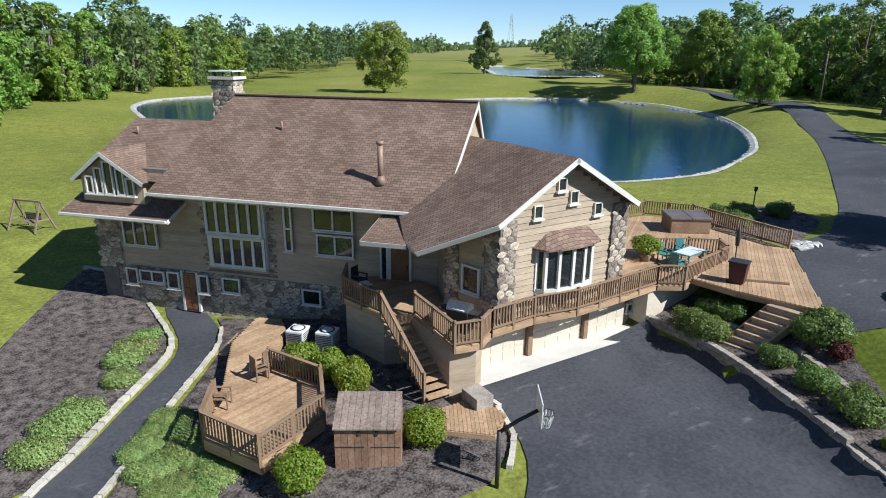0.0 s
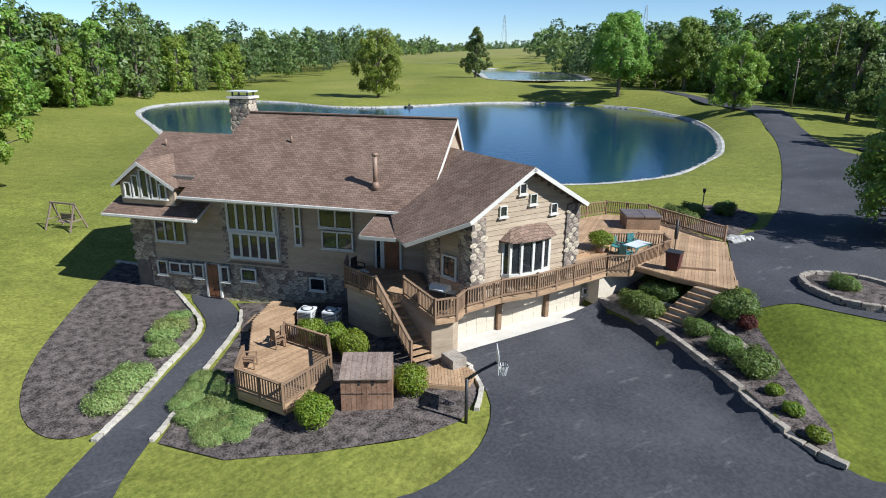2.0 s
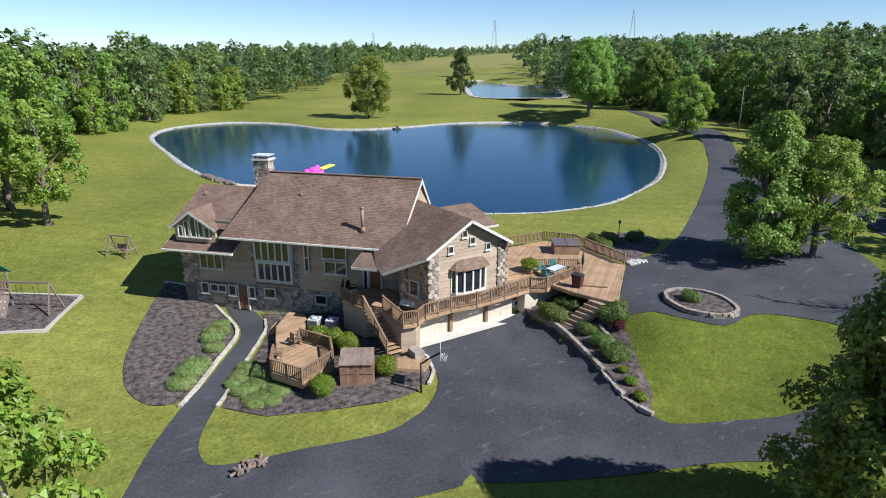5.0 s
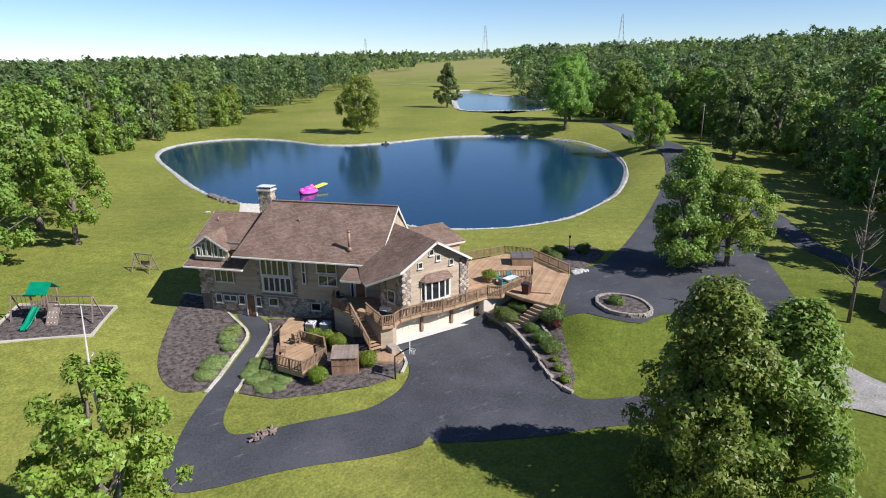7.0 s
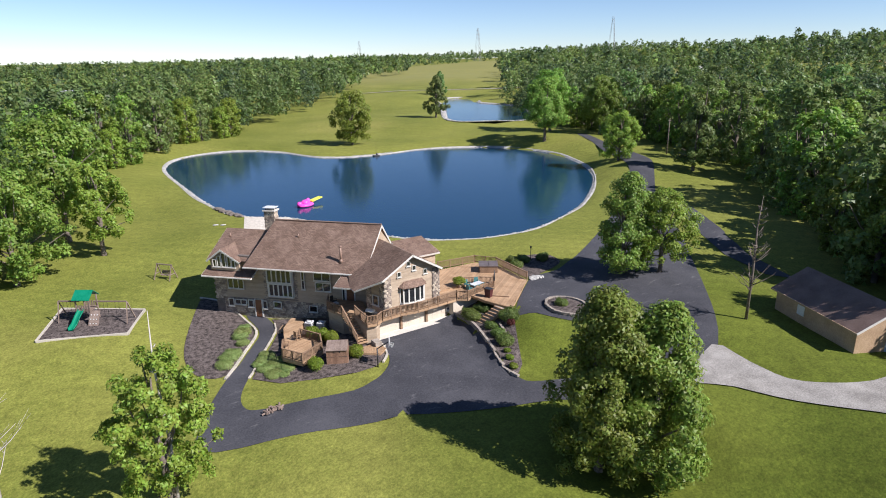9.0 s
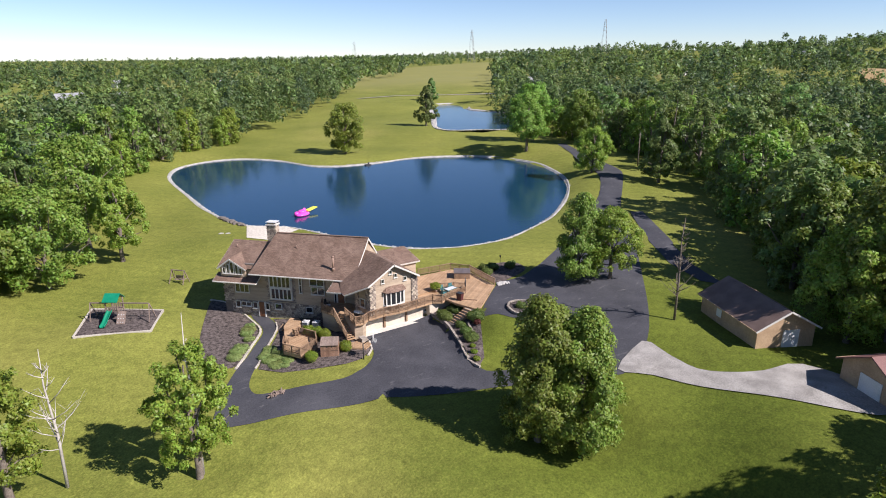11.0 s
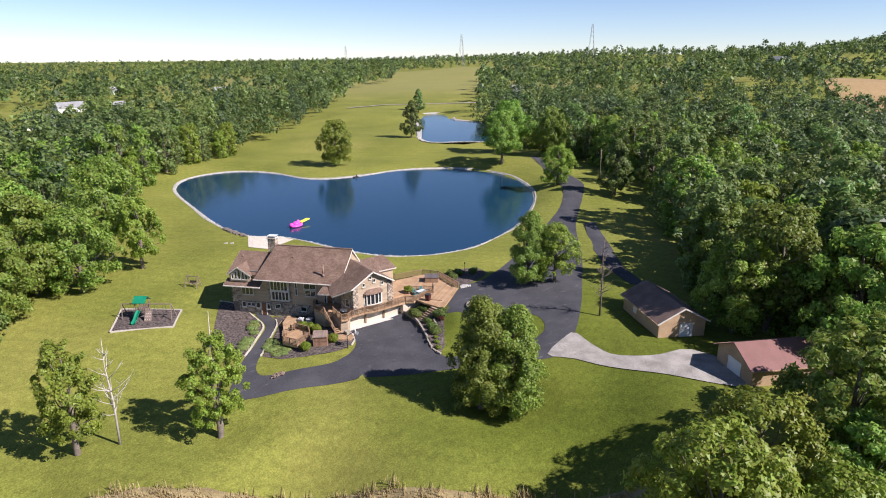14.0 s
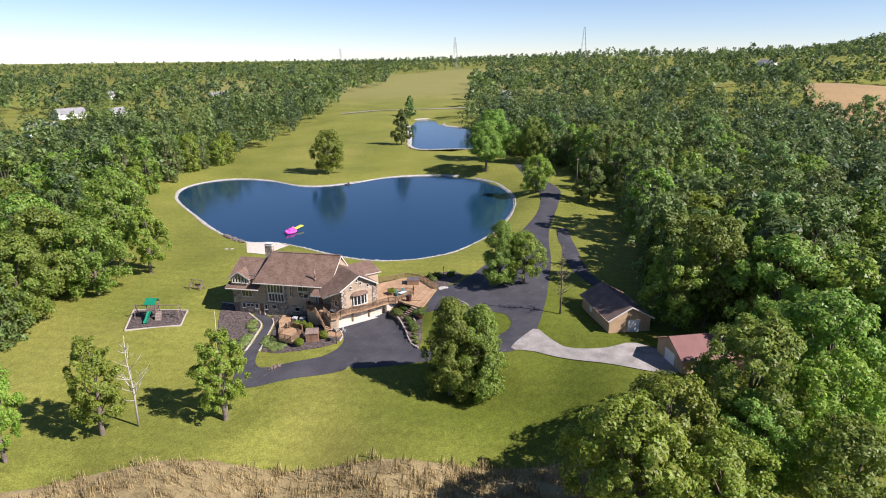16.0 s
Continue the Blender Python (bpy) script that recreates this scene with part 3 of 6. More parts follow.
block_wall("retaining_wall", smooth_loop(WALL_LINE, 3, False), 0.02, lambda x, y: 0.75 - 0.4 * max(0, (-y - 9) / 6), BLOCK, "low tan block retaining wall beside the driveway", 0.5, 0.3, 0.2)
block_wall("terrace_wall", [(11.9, -0.7), (11.8, -1.7), (11.8, -3.1)], lambda x, y: gz(x, y) - 0.05, 0.4, BLOCK, "short tan block terrace wall beside the garden stair", 0.5, 0.3, 0.2)
block_wall("terrace_wall", [(11.6, -5.9), (10.9, -7.6), (10.2, -9.2)], lambda x, y: gz(x, y) - 0.05, 0.4, BLOCK, "short tan block terrace wall in the planting bed", 0.5, 0.3, 0.2)
block_wall("edging", smooth_loop([(-9.7, 17.2), (-9.4, 12.5), (-10.4, 9.2), (-13.5, 5.1), (-15.4, 2.7)], 3, False), lambda x, y: gz(x, y) - 0.02, 0.2, LIME, "pale limestone edging along the asphalt path", 0.42, 0.26, 0.2)
block_wall("edging", smooth_loop([(-12.2, 24.6), (-10.8, 22.6), (-10.2, 20.0), (-10.0, 18.0)], 3, False), lambda x, y: gz(x, y) - 0.02, 0.2, LIME, "pale limestone edging round the mulch bed", 0.42, 0.26, 0.2)
block_wall("kerb", smooth_loop([(-7.1, 12.2), (-8.1, 9.2), (-10.9, 5), (-13.7, 1.2)], 3, False), lambda x, y: gz(x, y) - 0.02, 0.2, LIME, "narrow stone kerb along the asphalt path", 0.5, 0.18, 0.2)
block_wall("kerb", [(-0.35, 0.4), (-0.2, -1.4), (-0.9, -3.4), (-2.0, -4.6)], lambda x, y: gz(x, y), 0.2, LIME, "curved stone kerb between the bed and driveway", 0.45, 0.2, 0.2)
ISLE = smooth_loop([(18.4, -6.4), (20.0, -7.3), (20.6, -9.3), (19.5, -11.5), (17.8, -11.5), (16.5, -9.7), (16.9, -7.6)], 3)
block_wall("planter_wall", ISLE + ISLE[:1], lambda x, y: gz(x, y), 0.4, BLOCK, "round tan block planter in the driveway", 0.42, 0.28, 0.2)
sheet("mulch_bed_5", ISLE, 0.25, MULCH, "mulch filling the round block planter", "mulch bed", 0.5, bump=0.04)



def shore(loop, level, width, label):
    """A pale gravel band that follows a pond's edge, from just under the water up onto the lawn."""
    n = len(loop)
    turn = 1 if sum(a[0] * b[1] - b[0] * a[1] for a, b in zip(loop, loop[1:] + loop[:1])) > 0 else -1
    v = []
    for i in range(n):
        (x0, y0), (x1, y1) = loop[i - 1], loop[(i + 1) % n]
        d = math.hypot(x1 - x0, y1 - y0)
        ox, oy = turn * (y1 - y0) / d, -turn * (x1 - x0) / d
        w = width * (1.0 + 0.3 * math.sin(i * 0.7) * math.sin(i * 0.23))
        for k, dz in ((-0.35, -0.12), (0.1, 0.1), (w * 0.6, 0.22), (w, 0.2)):
            px, py = loop[i][0] + ox * k, loop[i][1] + oy * k
            v.append((px, py, level + dz if k < 0.2 else max(float(ground_height(px, py)) + (0.1 if k < w else 0.03), level + 0.1)))
    f = [(i * 4 + k, (i + 1) % n * 4 + k, (i + 1) % n * 4 + k + 1, i * 4 + k + 1) for i in range(n) for k in range(3)]
    f = f if turn < 0 else [q[::-1] for q in f]
    obj("shore", mesh_of(v, f, SHOREMAT), label=label, category="pond shore", kind="structure")


SHOREMAT = mat("shore_gravel", (0.27, 0.26, 0.23), (0.46, 0.44, 0.40), 0.95, 0.5, fine=3, bump=0.6)
shore(POND, 2.3, 0.85, "pale gravel shore band round the pond")
shore(POND2, 6.0, 1.6, "pale gravel shore band round the upper pond")

# riprap round the pond: loose stones past counting
rv, rf = [], []
rr = random.Random(5)
ico = rock_mesh(RIPRAP, 3, 0.55)
ivs, ifs = np.array([v.co[:] for v in ico.vertices]), np.array([p.vertices[:] for p in ico.polygons])
for loop, level, size in ((POND, 2.3, 0.5), (POND2, 6.0, 0.9)):
    for x, y, a in along(loop + loop[:1], 0.42 if size < 1 else 1.2):
        wide = 1.9 if (x > 78 and size < 1) or (40 < x < 62 and y > 90) else 0.7
        for _ in range(3 if wide > 1 else 1):
            ox, oy = rr.uniform(-0.2, wide), rr.uniform(-0.2, 0.2)
            nxp, nyp = math.sin(radians(a)), -math.cos(radians(a))
            s = size * rr.uniform(0.6, 1.15)
            px, py = x - nxp * ox, y - nyp * ox
            if inside(np.array([px]), np.array([py]), loop)[0]:
                px, py = x + nxp * ox, y + nyp * ox
            t = rr.uniform(0, 6.28)
            q = ivs * s
            q = np.stack([q[:, 0] * math.cos(t) - q[:, 1] * math.sin(t) + px, q[:, 0] * math.sin(t) + q[:, 1] * math.cos(t) + py, q[:, 2] + level + 0.05 + ox * 0.1], 1)
            rf.append(ifs + len(rv) * len(ivs))
            rv.append(q)
obj("riprap", big_mesh(np.concatenate(rv), np.concatenate(rf), RIPRAP), label="pale grey riprap stones lining the pond shore", category="stones", kind="stuff")


# ---- the house ----
MH = pose(0, 0, 0, 0, 0, -46.7)
house = new("house")
tagged(house, "tan cedar and fieldstone house with brown shingle roofs", "house")


def hp(name, ob, label=""):
    ob.parent = house
    tagged(ob, label)
    return ob


def roof(pts, thick=0.16, name="roof", material=SHINGLE, trim=True):
    """A roof slope from world points in one plane, the first two along its eave; its own axes run along and up the slope."""
    P = [Vector(p) for p in pts]
    x = (P[1] - P[0]).normalized()
    n = x.cross(P[2] - P[0]).normalized()
    if n.z < 0:
        n = -n
    y = n.cross(x)
    M = Matrix((x, y, n)).transposed().to_4x4()
    M.translation = P[0]
    loc = [M.inverted() @ p for p in P]
    ob = prism(name, [(p.x, p.y) for p in loc], -thick, 0.0, material, house, M)
    if trim:
        k = len(loc)
        for i in range(k):
            a, b = loc[i], loc[(i + 1) % k]
            if trim is True or i in trim:
                stick("fascia", (a.x, a.y, -thick * 0.75), (b.x, b.y, -thick * 0.75), 0.05, thick + 0.05, WHITE, ob)
    return ob


def mw(X, Y, z):
    return MH @ Vector((X, Y, z))


# walls of the main body, in its own axes
def mbox(name, lo, hi, material, label="", bevel=0):
    return box(name, lo, hi, material, house, MH, bevel, label)


mbox("wall", (-21.7, 5.0, -1.4), (-2.2, 13.2, 6.9), MORTAR)
prism("gable_wall", [(0, 0)] * 0 + [(5.0, 6.9), (13.2, 6.9), (9.1, 10.1)], 0, 0.2, SIDING, house, MH @ Matrix.Translation((-2.6, 0, 0)) @ Matrix(((0, 0, 1, 0), (1, 0, 0, 0), (0, 1, 0, 0), (0, 0, 0, 1))))
EZ, RZ = 6.1, 10.43
roof([mw(-17.2, 3.33, EZ), mw(-2.5, 3.33, EZ), mw(-2.1, 8.8, RZ), mw(-15.4, 8.8, RZ)], 0.2, trim=(0, 1, 3))
roof([mw(-2.5, 14.27, EZ), mw(-17.2, 14.27, EZ), mw(-15.4, 8.8, RZ), mw(-2.1, 8.8, RZ)], 0.2, trim=(0, 3))
hp("ridge_cap", stick("ridge_cap", mw(-15.4, 8.8, RZ + 0.02), mw(-2.1, 8.8, RZ + 0.02), 0.3, 0.07, SHINGLE))
# left lower roof with its front gable
roof([mw(-22.4, 4.4, 6.4), mw(-15.0, 4.4, 6.4), mw(-15.0, 9.4, 8.9), mw(-22.4, 9.4, 8.9)], 0.16, trim=(3,))
roof([mw(-15.0, 14.4, 6.4), mw(-22.4, 14.4, 6.4), mw(-22.4, 9.4, 8.9), mw(-15.0, 9.4, 8.9)], 0.16, trim=(1,))
roof([mw(-22.3, 4.0, 6.35), mw(-22.3, 8.6, 6.35), mw(-20.2, 8.6, 7.85), mw(-20.2, 3.9, 7.85)], 0.14, trim=(3,))
roof([mw(-17.9, 8.6, 6.35), mw(-17.9, 4.0, 6.35), mw(-20.2, 3.9, 7.85), mw(-20.2, 8.6, 7.85)], 0.14, trim=(1,))
roof([mw(-22.7, 3.35, 4.72), mw(-16.3, 3.35, 4.72), mw(-16.3, 5.1, 5.45), mw(-22.7, 5.1, 5.45)], 0.14, trim=(0, 1, 3))
mbox("gutter", (-22.6, 3.22, 4.62), (-16.3, 3.36, 4.74), WHITE)
mbox("gutter", (-17.2, 3.2, 5.98), (-2.7, 3.34, 6.1), WHITE)
prism("gable_wall", [(-21.9, 5.2), (-18.2, 5.2), (-18.2, 6.35), (-20.2, 7.7), (-21.9, 6.45)], -5.0, -4.32, SIDING, house, MH @ Matrix(((1, 0, 0, 0), (0, 0, -1, 0), (0, 1, 0, 0), (0, 0, 0, 1))))


def window(X0, X1, z0, z1, Y, m, cols=2, rows=1, bow=0.0, frame_w=0.09, name="window"):
    """A framed window that stands proud of a wall facing -Y in the axes m."""
    ob = box(name, (X0, Y - 0.05, z0), (X1, Y + 0.05, z1), GLASS, house, m)
    w = frame_w
    for a in range(cols + 1):
        x = X0 + (X1 - X0) * a / cols
        box("frame", (x - w / 2, Y - 0.12, z0 - w / 2), (x + w / 2, Y - 0.02, z1 + w / 2), WHITE, ob)
    for b in range(rows + 1):
        z = z0 + (z1 - z0) * b / rows
        box("frame", (X0 + w / 2, Y - 0.115, z - w / 2), (X1 - w / 2, Y - 0.025, z + w / 2), WHITE, ob)
    box("sill", (X0 - 0.1, Y - 0.17, z0 - 0.1), (X1 + 0.1, Y - 0.0, z0 - w / 2), WHITE, ob)
    return ob


FY = 4.86
window(-15.0, -12.0, 3.95, 5.6, FY - 0.15, MH, 5, 1, frame_w=0.14)
window(-14.85, -11.9, 2.25, 3.75, FY - 0.15, MH, 5, 1, frame_w=0.14)
mbox("window_box", (-15.1, FY - 0.14, 2.1), (-11.8, 5.0, 5.75), WHITE)
window(-10.75, -10.4, 3.3, 5.55, FY, MH, 1, 2)
window(-9.2, -7.2, 4.5, 5.55, FY, MH, 2)
window(-9.05, -7.2, 3.25, 4.25, FY, MH, 2)
window(-20.2, -18.2, 2.82, 4.2, FY, MH, 3)
for x0, x1, z0, z1, c in ((-20.3, -19.65, 0.62, 1.5, 1), (-19.45, -18.0, 0.85, 1.45, 2), (-17.75, -17.1, 0.63, 1.5, 1), (-15.85, -15.35, 0.55, 1.5, 1), (-14.45, -13.5, 0.75, 1.5, 1), (-9.95, -9.0, 0.6, 1.35, 1)):
    window(x0, x1, z0, z1, FY - 0.08, MH, c)
for x0, x1, z1 in ((-21.5, -21.1, 6.5), (-20.9, -20.5, 6.95), (-20.35, -19.85, 7.3), (-19.6, -19.2, 6.95), (-19.05, -18.65, 6.5)):
    window(x0, x1, 5.65, z1, 4.26, MH, 1, frame_w=0.08)


def panel_door(X0, X1, z0, z1, Y, label):
    d = box("door", (X0, Y - 0.06, z0), (X1, Y + 0.04, z1), DOORWOOD, house, MH, 0.0, label)
    for s in (X0 - 0.06, X1 + 0.06):
        box("frame", (s - 0.06, Y - 0.1, z0), (s + 0.06, Y + 0.06, z1 + 0.12), WHITE, d)
    for k in range(2):
        for r in range(3):
            cx, h = X0 + (X1 - X0) * (0.27 + 0.46 * k), (z1 - z0) / 3
            box("panel", (cx - 0.15, Y - 0.085, z0 + r * h + 0.12), (cx + 0.15, Y - 0.06, z0 + (r + 1) * h - 0.1), DOORWOOD, d)
    box("handle", (X1 - 0.12, Y - 0.13, z0 + 0.95), (X1 - 0.07, Y - 0.06, z0 + 1.1), DARK, d)
    return d


panel_door(-16.9, -16.1, -0.6, 1.5, FY, "reddish wooden lower door")
panel_door(-5.3, -4.4, 2.0, 4.0, FY, "carved wooden entry door")
window(-5.8, -5.48, 2.1, 4.0, FY, MH, 1)

# horizontal cedar boards on the main front, and stone below them
for i in range(17):
    z = 1.62 + i * 0.27
    me = mesh_of([(-21.7, 4.985, z), (-2.3, 4.985, z), (-2.3, 4.94, z), (-21.7, 4.94, z), (-21.7, 4.985, z + 0.262), (-2.3, 4.985, z + 0.262), (-2.3, 4.965, z + 0.262), (-21.7, 4.965, z + 0.262)], BOXF, SIDING)
    obj("board", me, house, MH)
STONES = [rock_mesh(STONE, 20 + i, 0.22) for i in range(6)]
rs = random.Random(11)


def stone_face(m, x0, x1, z0, z1, y, size, parent):
    """Irregular fieldstones set against a face that looks along -Y in the axes m."""
    nxs, nzs = max(1, int((x1 - x0) / size)), max(1, int((z1 - z0) / (size * 0.8)))
    for i in range(nxs):
        for k in range(nzs):
            cx = x0 + (i + 0.5 + (k % 2 - 0.5) * 0.5 + rs.uniform(-0.12, 0.12)) * (x1 - x0) / nxs
            cz = z0 + (k + 0.5 + rs.uniform(-0.1, 0.1)) * (z1 - z0) / nzs
            w = size * rs.uniform(1.05, 1.6)
            obj("stone", rs.choice(STONES), parent, parent.matrix_basis.inverted() @ m @ pose(min(max(cx, x0 + 0.1), x1 - 0.1), y, cz, 90, rs.uniform(-25, 25), 0) @ Matrix.Diagonal((w, w * rs.uniform(0.7, 1.0), size * 0.8, 1)))


stone_base = obj("stone_base", mesh_of([(-21.72, 4.97, -1.4), (-2.3, 4.97, -1.4), (-2.3, 5.2, -1.4), (-21.72, 5.2, -1.4), (-21.72, 4.97, 1.6), (-2.3, 4.97, 1.6), (-2.3, 5.2, 1.6), (-21.72, 5.2, 1.6)], BOXF, MORTAR), house, MH, "grey fieldstone lower wall")
stone_face(MH, -21.7, -8.0, -0.9, 1.6, 4.96, 0.36, stone_base)
pillar = mbox("stone_pillar", (-22.0, 4.9, -1.2), (-21.0, 5.4, 4.6), MORTAR, "fieldstone corner pillar")
stone_face(MH, -22.0, -20.6, 1.4, 4.6, 4.88, 0.34, pillar)
surround = mbox("stone_surround", (-15.5, 4.95, 1.6), (-11.4, 5.0, 6.0), MORTAR)
stone_face(MH, -15.6, -15.1, 1.8, 5.9, 4.94, 0.3, surround)
stone_face(MH, -11.85, -11.35, 1.8, 5.9, 4.94, 0.3, surround)

# chimney and roof pipes
chim = mbox("chimney", (-17.3, 9.6, 7.5), (-16.0, 10.6, 11.15), MORTAR, "fieldstone chimney with a metal cap")
stone_face(MH, -17.3, -16.0, 8.4, 11.1, 9.6, 0.32, chim)
stone_face(MH @ pose(-16.0, 0, 0, 0, 0, 90), 9.6, 10.6, 8.8, 11.1, -0.02, 0.32, chim)
stone_face(MH @ pose(-17.3, 0, 0, 0, 0, -90), -10.6, -9.6, 8.8, 11.1, -0.02, 0.32, chim)
box("crown", (-17.45, 9.45, 11.15), (-15.85, 10.75, 11.3), CONCRETE, chim)
for x in (-17.2, -16.15):
    for y in (9.7, 10.45):
        box("post", (x, y, 11.3), (x + 0.08, y + 0.08, 11.55), DARK, chim)
box("cap", (-17.4, 9.5, 11.55), (-15.9, 10.7, 11.62), METAL, chim)


def roof_z(Y):
    return EZ + (Y - 3.33) * (RZ - EZ) / (8.8 - 3.33)


v = tube("flue", [mw(-5.64, 4.55, roof_z(4.55) - 0.1), mw(-5.64, 4.55, roof_z(4.55) + 1.75)], 0.13, FLUE, house, 12)
tube("collar", [mw(-5.64, 4.55, roof_z(4.55) - 0.1), mw(-5.64, 4.55, roof_z(4.55) + 0.3)], [0.26, 0.16], FLUE, v, 12)
tube("cap", [mw(-5.64, 4.55, roof_z(4.55) + 1.7), mw(-5.64, 4.55, roof_z(4.55) + 1.85)], 0.17, FLUE, v, 12)
tube("pipe", [mw(-11.7, 6.9, roof_z(6.9) - 0.1), mw(-11.7, 6.9, roof_z(6.9) + 0.4)], 0.06, FLUE, house)
tube("pipe", [mw(-21.2, 8.0, 8.1), mw(-21.2, 8.0, 8.6)], 0.06, FLUE, house)

# the garage wing
S = 0.577


def wing_z(x):
    return 8.84 - S * abs(x - 4.43)


def wp(x, y, dz=0):
    return (x, y, wing_z(x) + dz)


roof([wp(0.6, -0.05), wp(-1.64, 2.19), wp(-1.5, 3.3), wp(-0.4, 5.9), wp(1.0, 8.0), wp(4.43, 9.2), wp(4.43, -0.05)], 0.16, trim=(0, 1, 6))
roof([mw(-5.25, 0.95, 5.38), mw(-3.3, 0.95, 5.38), mw(-3.3, 4.6, 6.0), mw(-5.25, 4.6, 6.0)], 0.14, trim=(0, 3))
roof([wp(8.26, 9.2), wp(8.26, -0.05), wp(4.43, -0.05), wp(4.43, 9.2)], 0.16, trim=(0, 1))
GW = 0.6
prism("gable_wall", [(1.2, 2.2), (8.1, 2.2), (8.1, 6.55), (4.43, 8.65), (1.2, 6.8)], -GW - 0.3, -GW, MORTAR, house, Matrix(((1, 0, 0, 0), (0, 0, -1, 0), (0, 1, 0, 0), (0, 0, 0, 1))))
for i in range(24):
    z = 2.35 + i * 0.265
    x0, x1 = 1.2, 8.1
    for zz in (z + 0.26,):
        lim = (8.7 - zz) / S
        x0, x1 = max(x0, 4.43 - lim), min(x1, 4.43 + lim)
    if x1 - x0 > 0.3:
        me = mesh_of([(x0, GW - 0.005, z), (x1, GW - 0.005, z), (x1, GW - 0.05, z), (x0, GW - 0.05, z), (x0, GW - 0.005, z + 0.258), (x1, GW - 0.005, z + 0.258), (x1, GW - 0.02, z + 0.258), (x0, GW - 0.02, z + 0.258)], BOXF, SIDING)
        obj("board", me, house)
ID = Matrix.Identity(4)
for x0, x1, top in ((1.15, 1.95, 6.5), (7.25, 8.15, 6.55)):
    p = box("stone_pilaster", (x0, GW - 0.12, 2.2), (x1, GW, top), MORTAR, house)
    stone_face(ID, x0, x1, 2.3, top, GW - 0.13, 0.33, p)
for x0, z0, s in ((2.8, 6.45, 0.4), (3.98, 7.45, 0.4), (4.68, 6.85, 0.4), (6.1, 6.2, 0.4)):
    window(x0, x0 + s, z0, z0 + s * 1.25, GW - 0.02, ID, 1, 1, frame_w=0.045)
prism("wall", [(8.1, 0.6), (8.1, 11), (1.9, 11), (1.6, 5.8), (0.55, 3.3), (1.2, 0.62)], 2.2, 6.0, SIDING, house)
prism("wall", [(8.0, 0.7), (8.0, 11), (1.9, 11), (1.5, 0.7)], 5.9, 6.6, SIDING, house)
# small-window wall of the wing
ang = math.degrees(math.atan2(0.62 - 3.3, 1.2 - 0.55))
MS = pose(0.55, 3.3, 0, 0, 0, ang)
for i in range(16):
    z = 2.3 + i * 0.265
    obj("board", mesh_of([(0, -0.01, z), (2.75, -0.01, z), (2.75, -0.05, z), (0, -0.05, z), (0, -0.01, z + 0.258), (2.75, -0.01, z + 0.258), (2.75, -0.02, z + 0.258), (0, -0.02, z + 0.258)], BOXF, SIDING), house, MS)
window(1.0, 1.9, 3.3, 4.4, -0.06, MS, 1)
for a, b in ((-0.05, 0.7), (2.1, 2.8)):
    p = box("stone_pilaster", (a, -0.1, 2.2), (b, -0.02, 6.2), MORTAR, house, MS)
    stone_face(MS, a, b, 2.3, 6.0, -0.1, 0.33, p)

# bow window
bow = [(3.1, 0.6), (3.35, 0.3), (3.9, 0.1), (4.6, 0.03), (5.3, 0.1), (5.9, 0.3), (6.15, 0.6)]
bw = prism("bow_window", bow, 3.45, 5.15, GLASS, house)
tagged(bw, "white bow window with a shingled hood")
for x, y in bow:
    box("mullion", (x - 0.07, y - 0.09, 3.35), (x + 0.07, y + 0.05, 5.2), WHITE, bw)
bow2 = [(4.62 + (x - 4.62) * 1.06, 0.6 if y > 0.55 else y - 0.1) for x, y in bow]
prism("sill", bow2, 3.2, 3.45, WHITE, bw)
prism("head", bow2, 5.1, 5.25, WHITE, bw)
bo = [(4.62 + (x - 4.62) * 1.18, 0.6 if y > 0.55 else y - 0.28) for x, y in bow]
hv = [(x, y, 5.22) for x, y in bo] + [(4.62 + (x - 4.62) * 0.85, 0.58, 5.85 - 0.09 * abs(x - 4.62)) for x, y in bow]
hv += [(x, y, 5.14) for x, y in bo]
n = len(bo)
obj("hood", mesh_of(hv, [(i, i + 1, n + i + 1, n + i) for i in range(n - 1)] + [(i + 1, i, 2 * n + i, 2 * n + i + 1) for i in range(n - 1)], SHINGLE), bw)

# garage storey with its three doors
prism("garage_wall", [(0.3, 1.3), (10.1, 1.3), (10.1, 10), (0.3, 10)], 0.0, 2.2, SIDING, house)
for x0, x1 in ((0.7, 3.25), (3.6, 6.55), (6.9, 9.4)):
    d = box("garage_door", (x0, 1.2, 0.05), (x1, 1.32, 2.15), CREAM, house)
    for k in range(4):
        for j in range(4):
            w, h = (x1 - x0) / 4, 2.1 / 4
            box("panel", (x0 + j * w + 0.09, 1.185, 0.05 + k * h + 0.08), (x0 + (j + 1) * w - 0.09, 1.2, 0.05 + (k + 1) * h - 0.06), CREAM, d)
window(9.55, 9.95, 0.75, 1.15, 1.24, ID, 1)
for x in (3.42, 6.72):
    post = box("post", (x - 0.12, 1.0, 0.05), (x + 0.12, 1.19, 2.2), RAIL, house)
    stick("brace", (x, 1.08, 1.45), (x, 0.2, 2.2), 0.12, 0.12, RAIL, post)
roof([(14.0, 9.0, 5.1), (8.2, 9.0, 5.1), (8.2, 13.5, 6.2), (14.0, 13.5, 6.2)], 0.18)
prism("wall", [(8.1, 9.4), (13.5, 9.4), (13.5, 14), (8.1, 14)], 2.2, 5.1, SIDING, house)


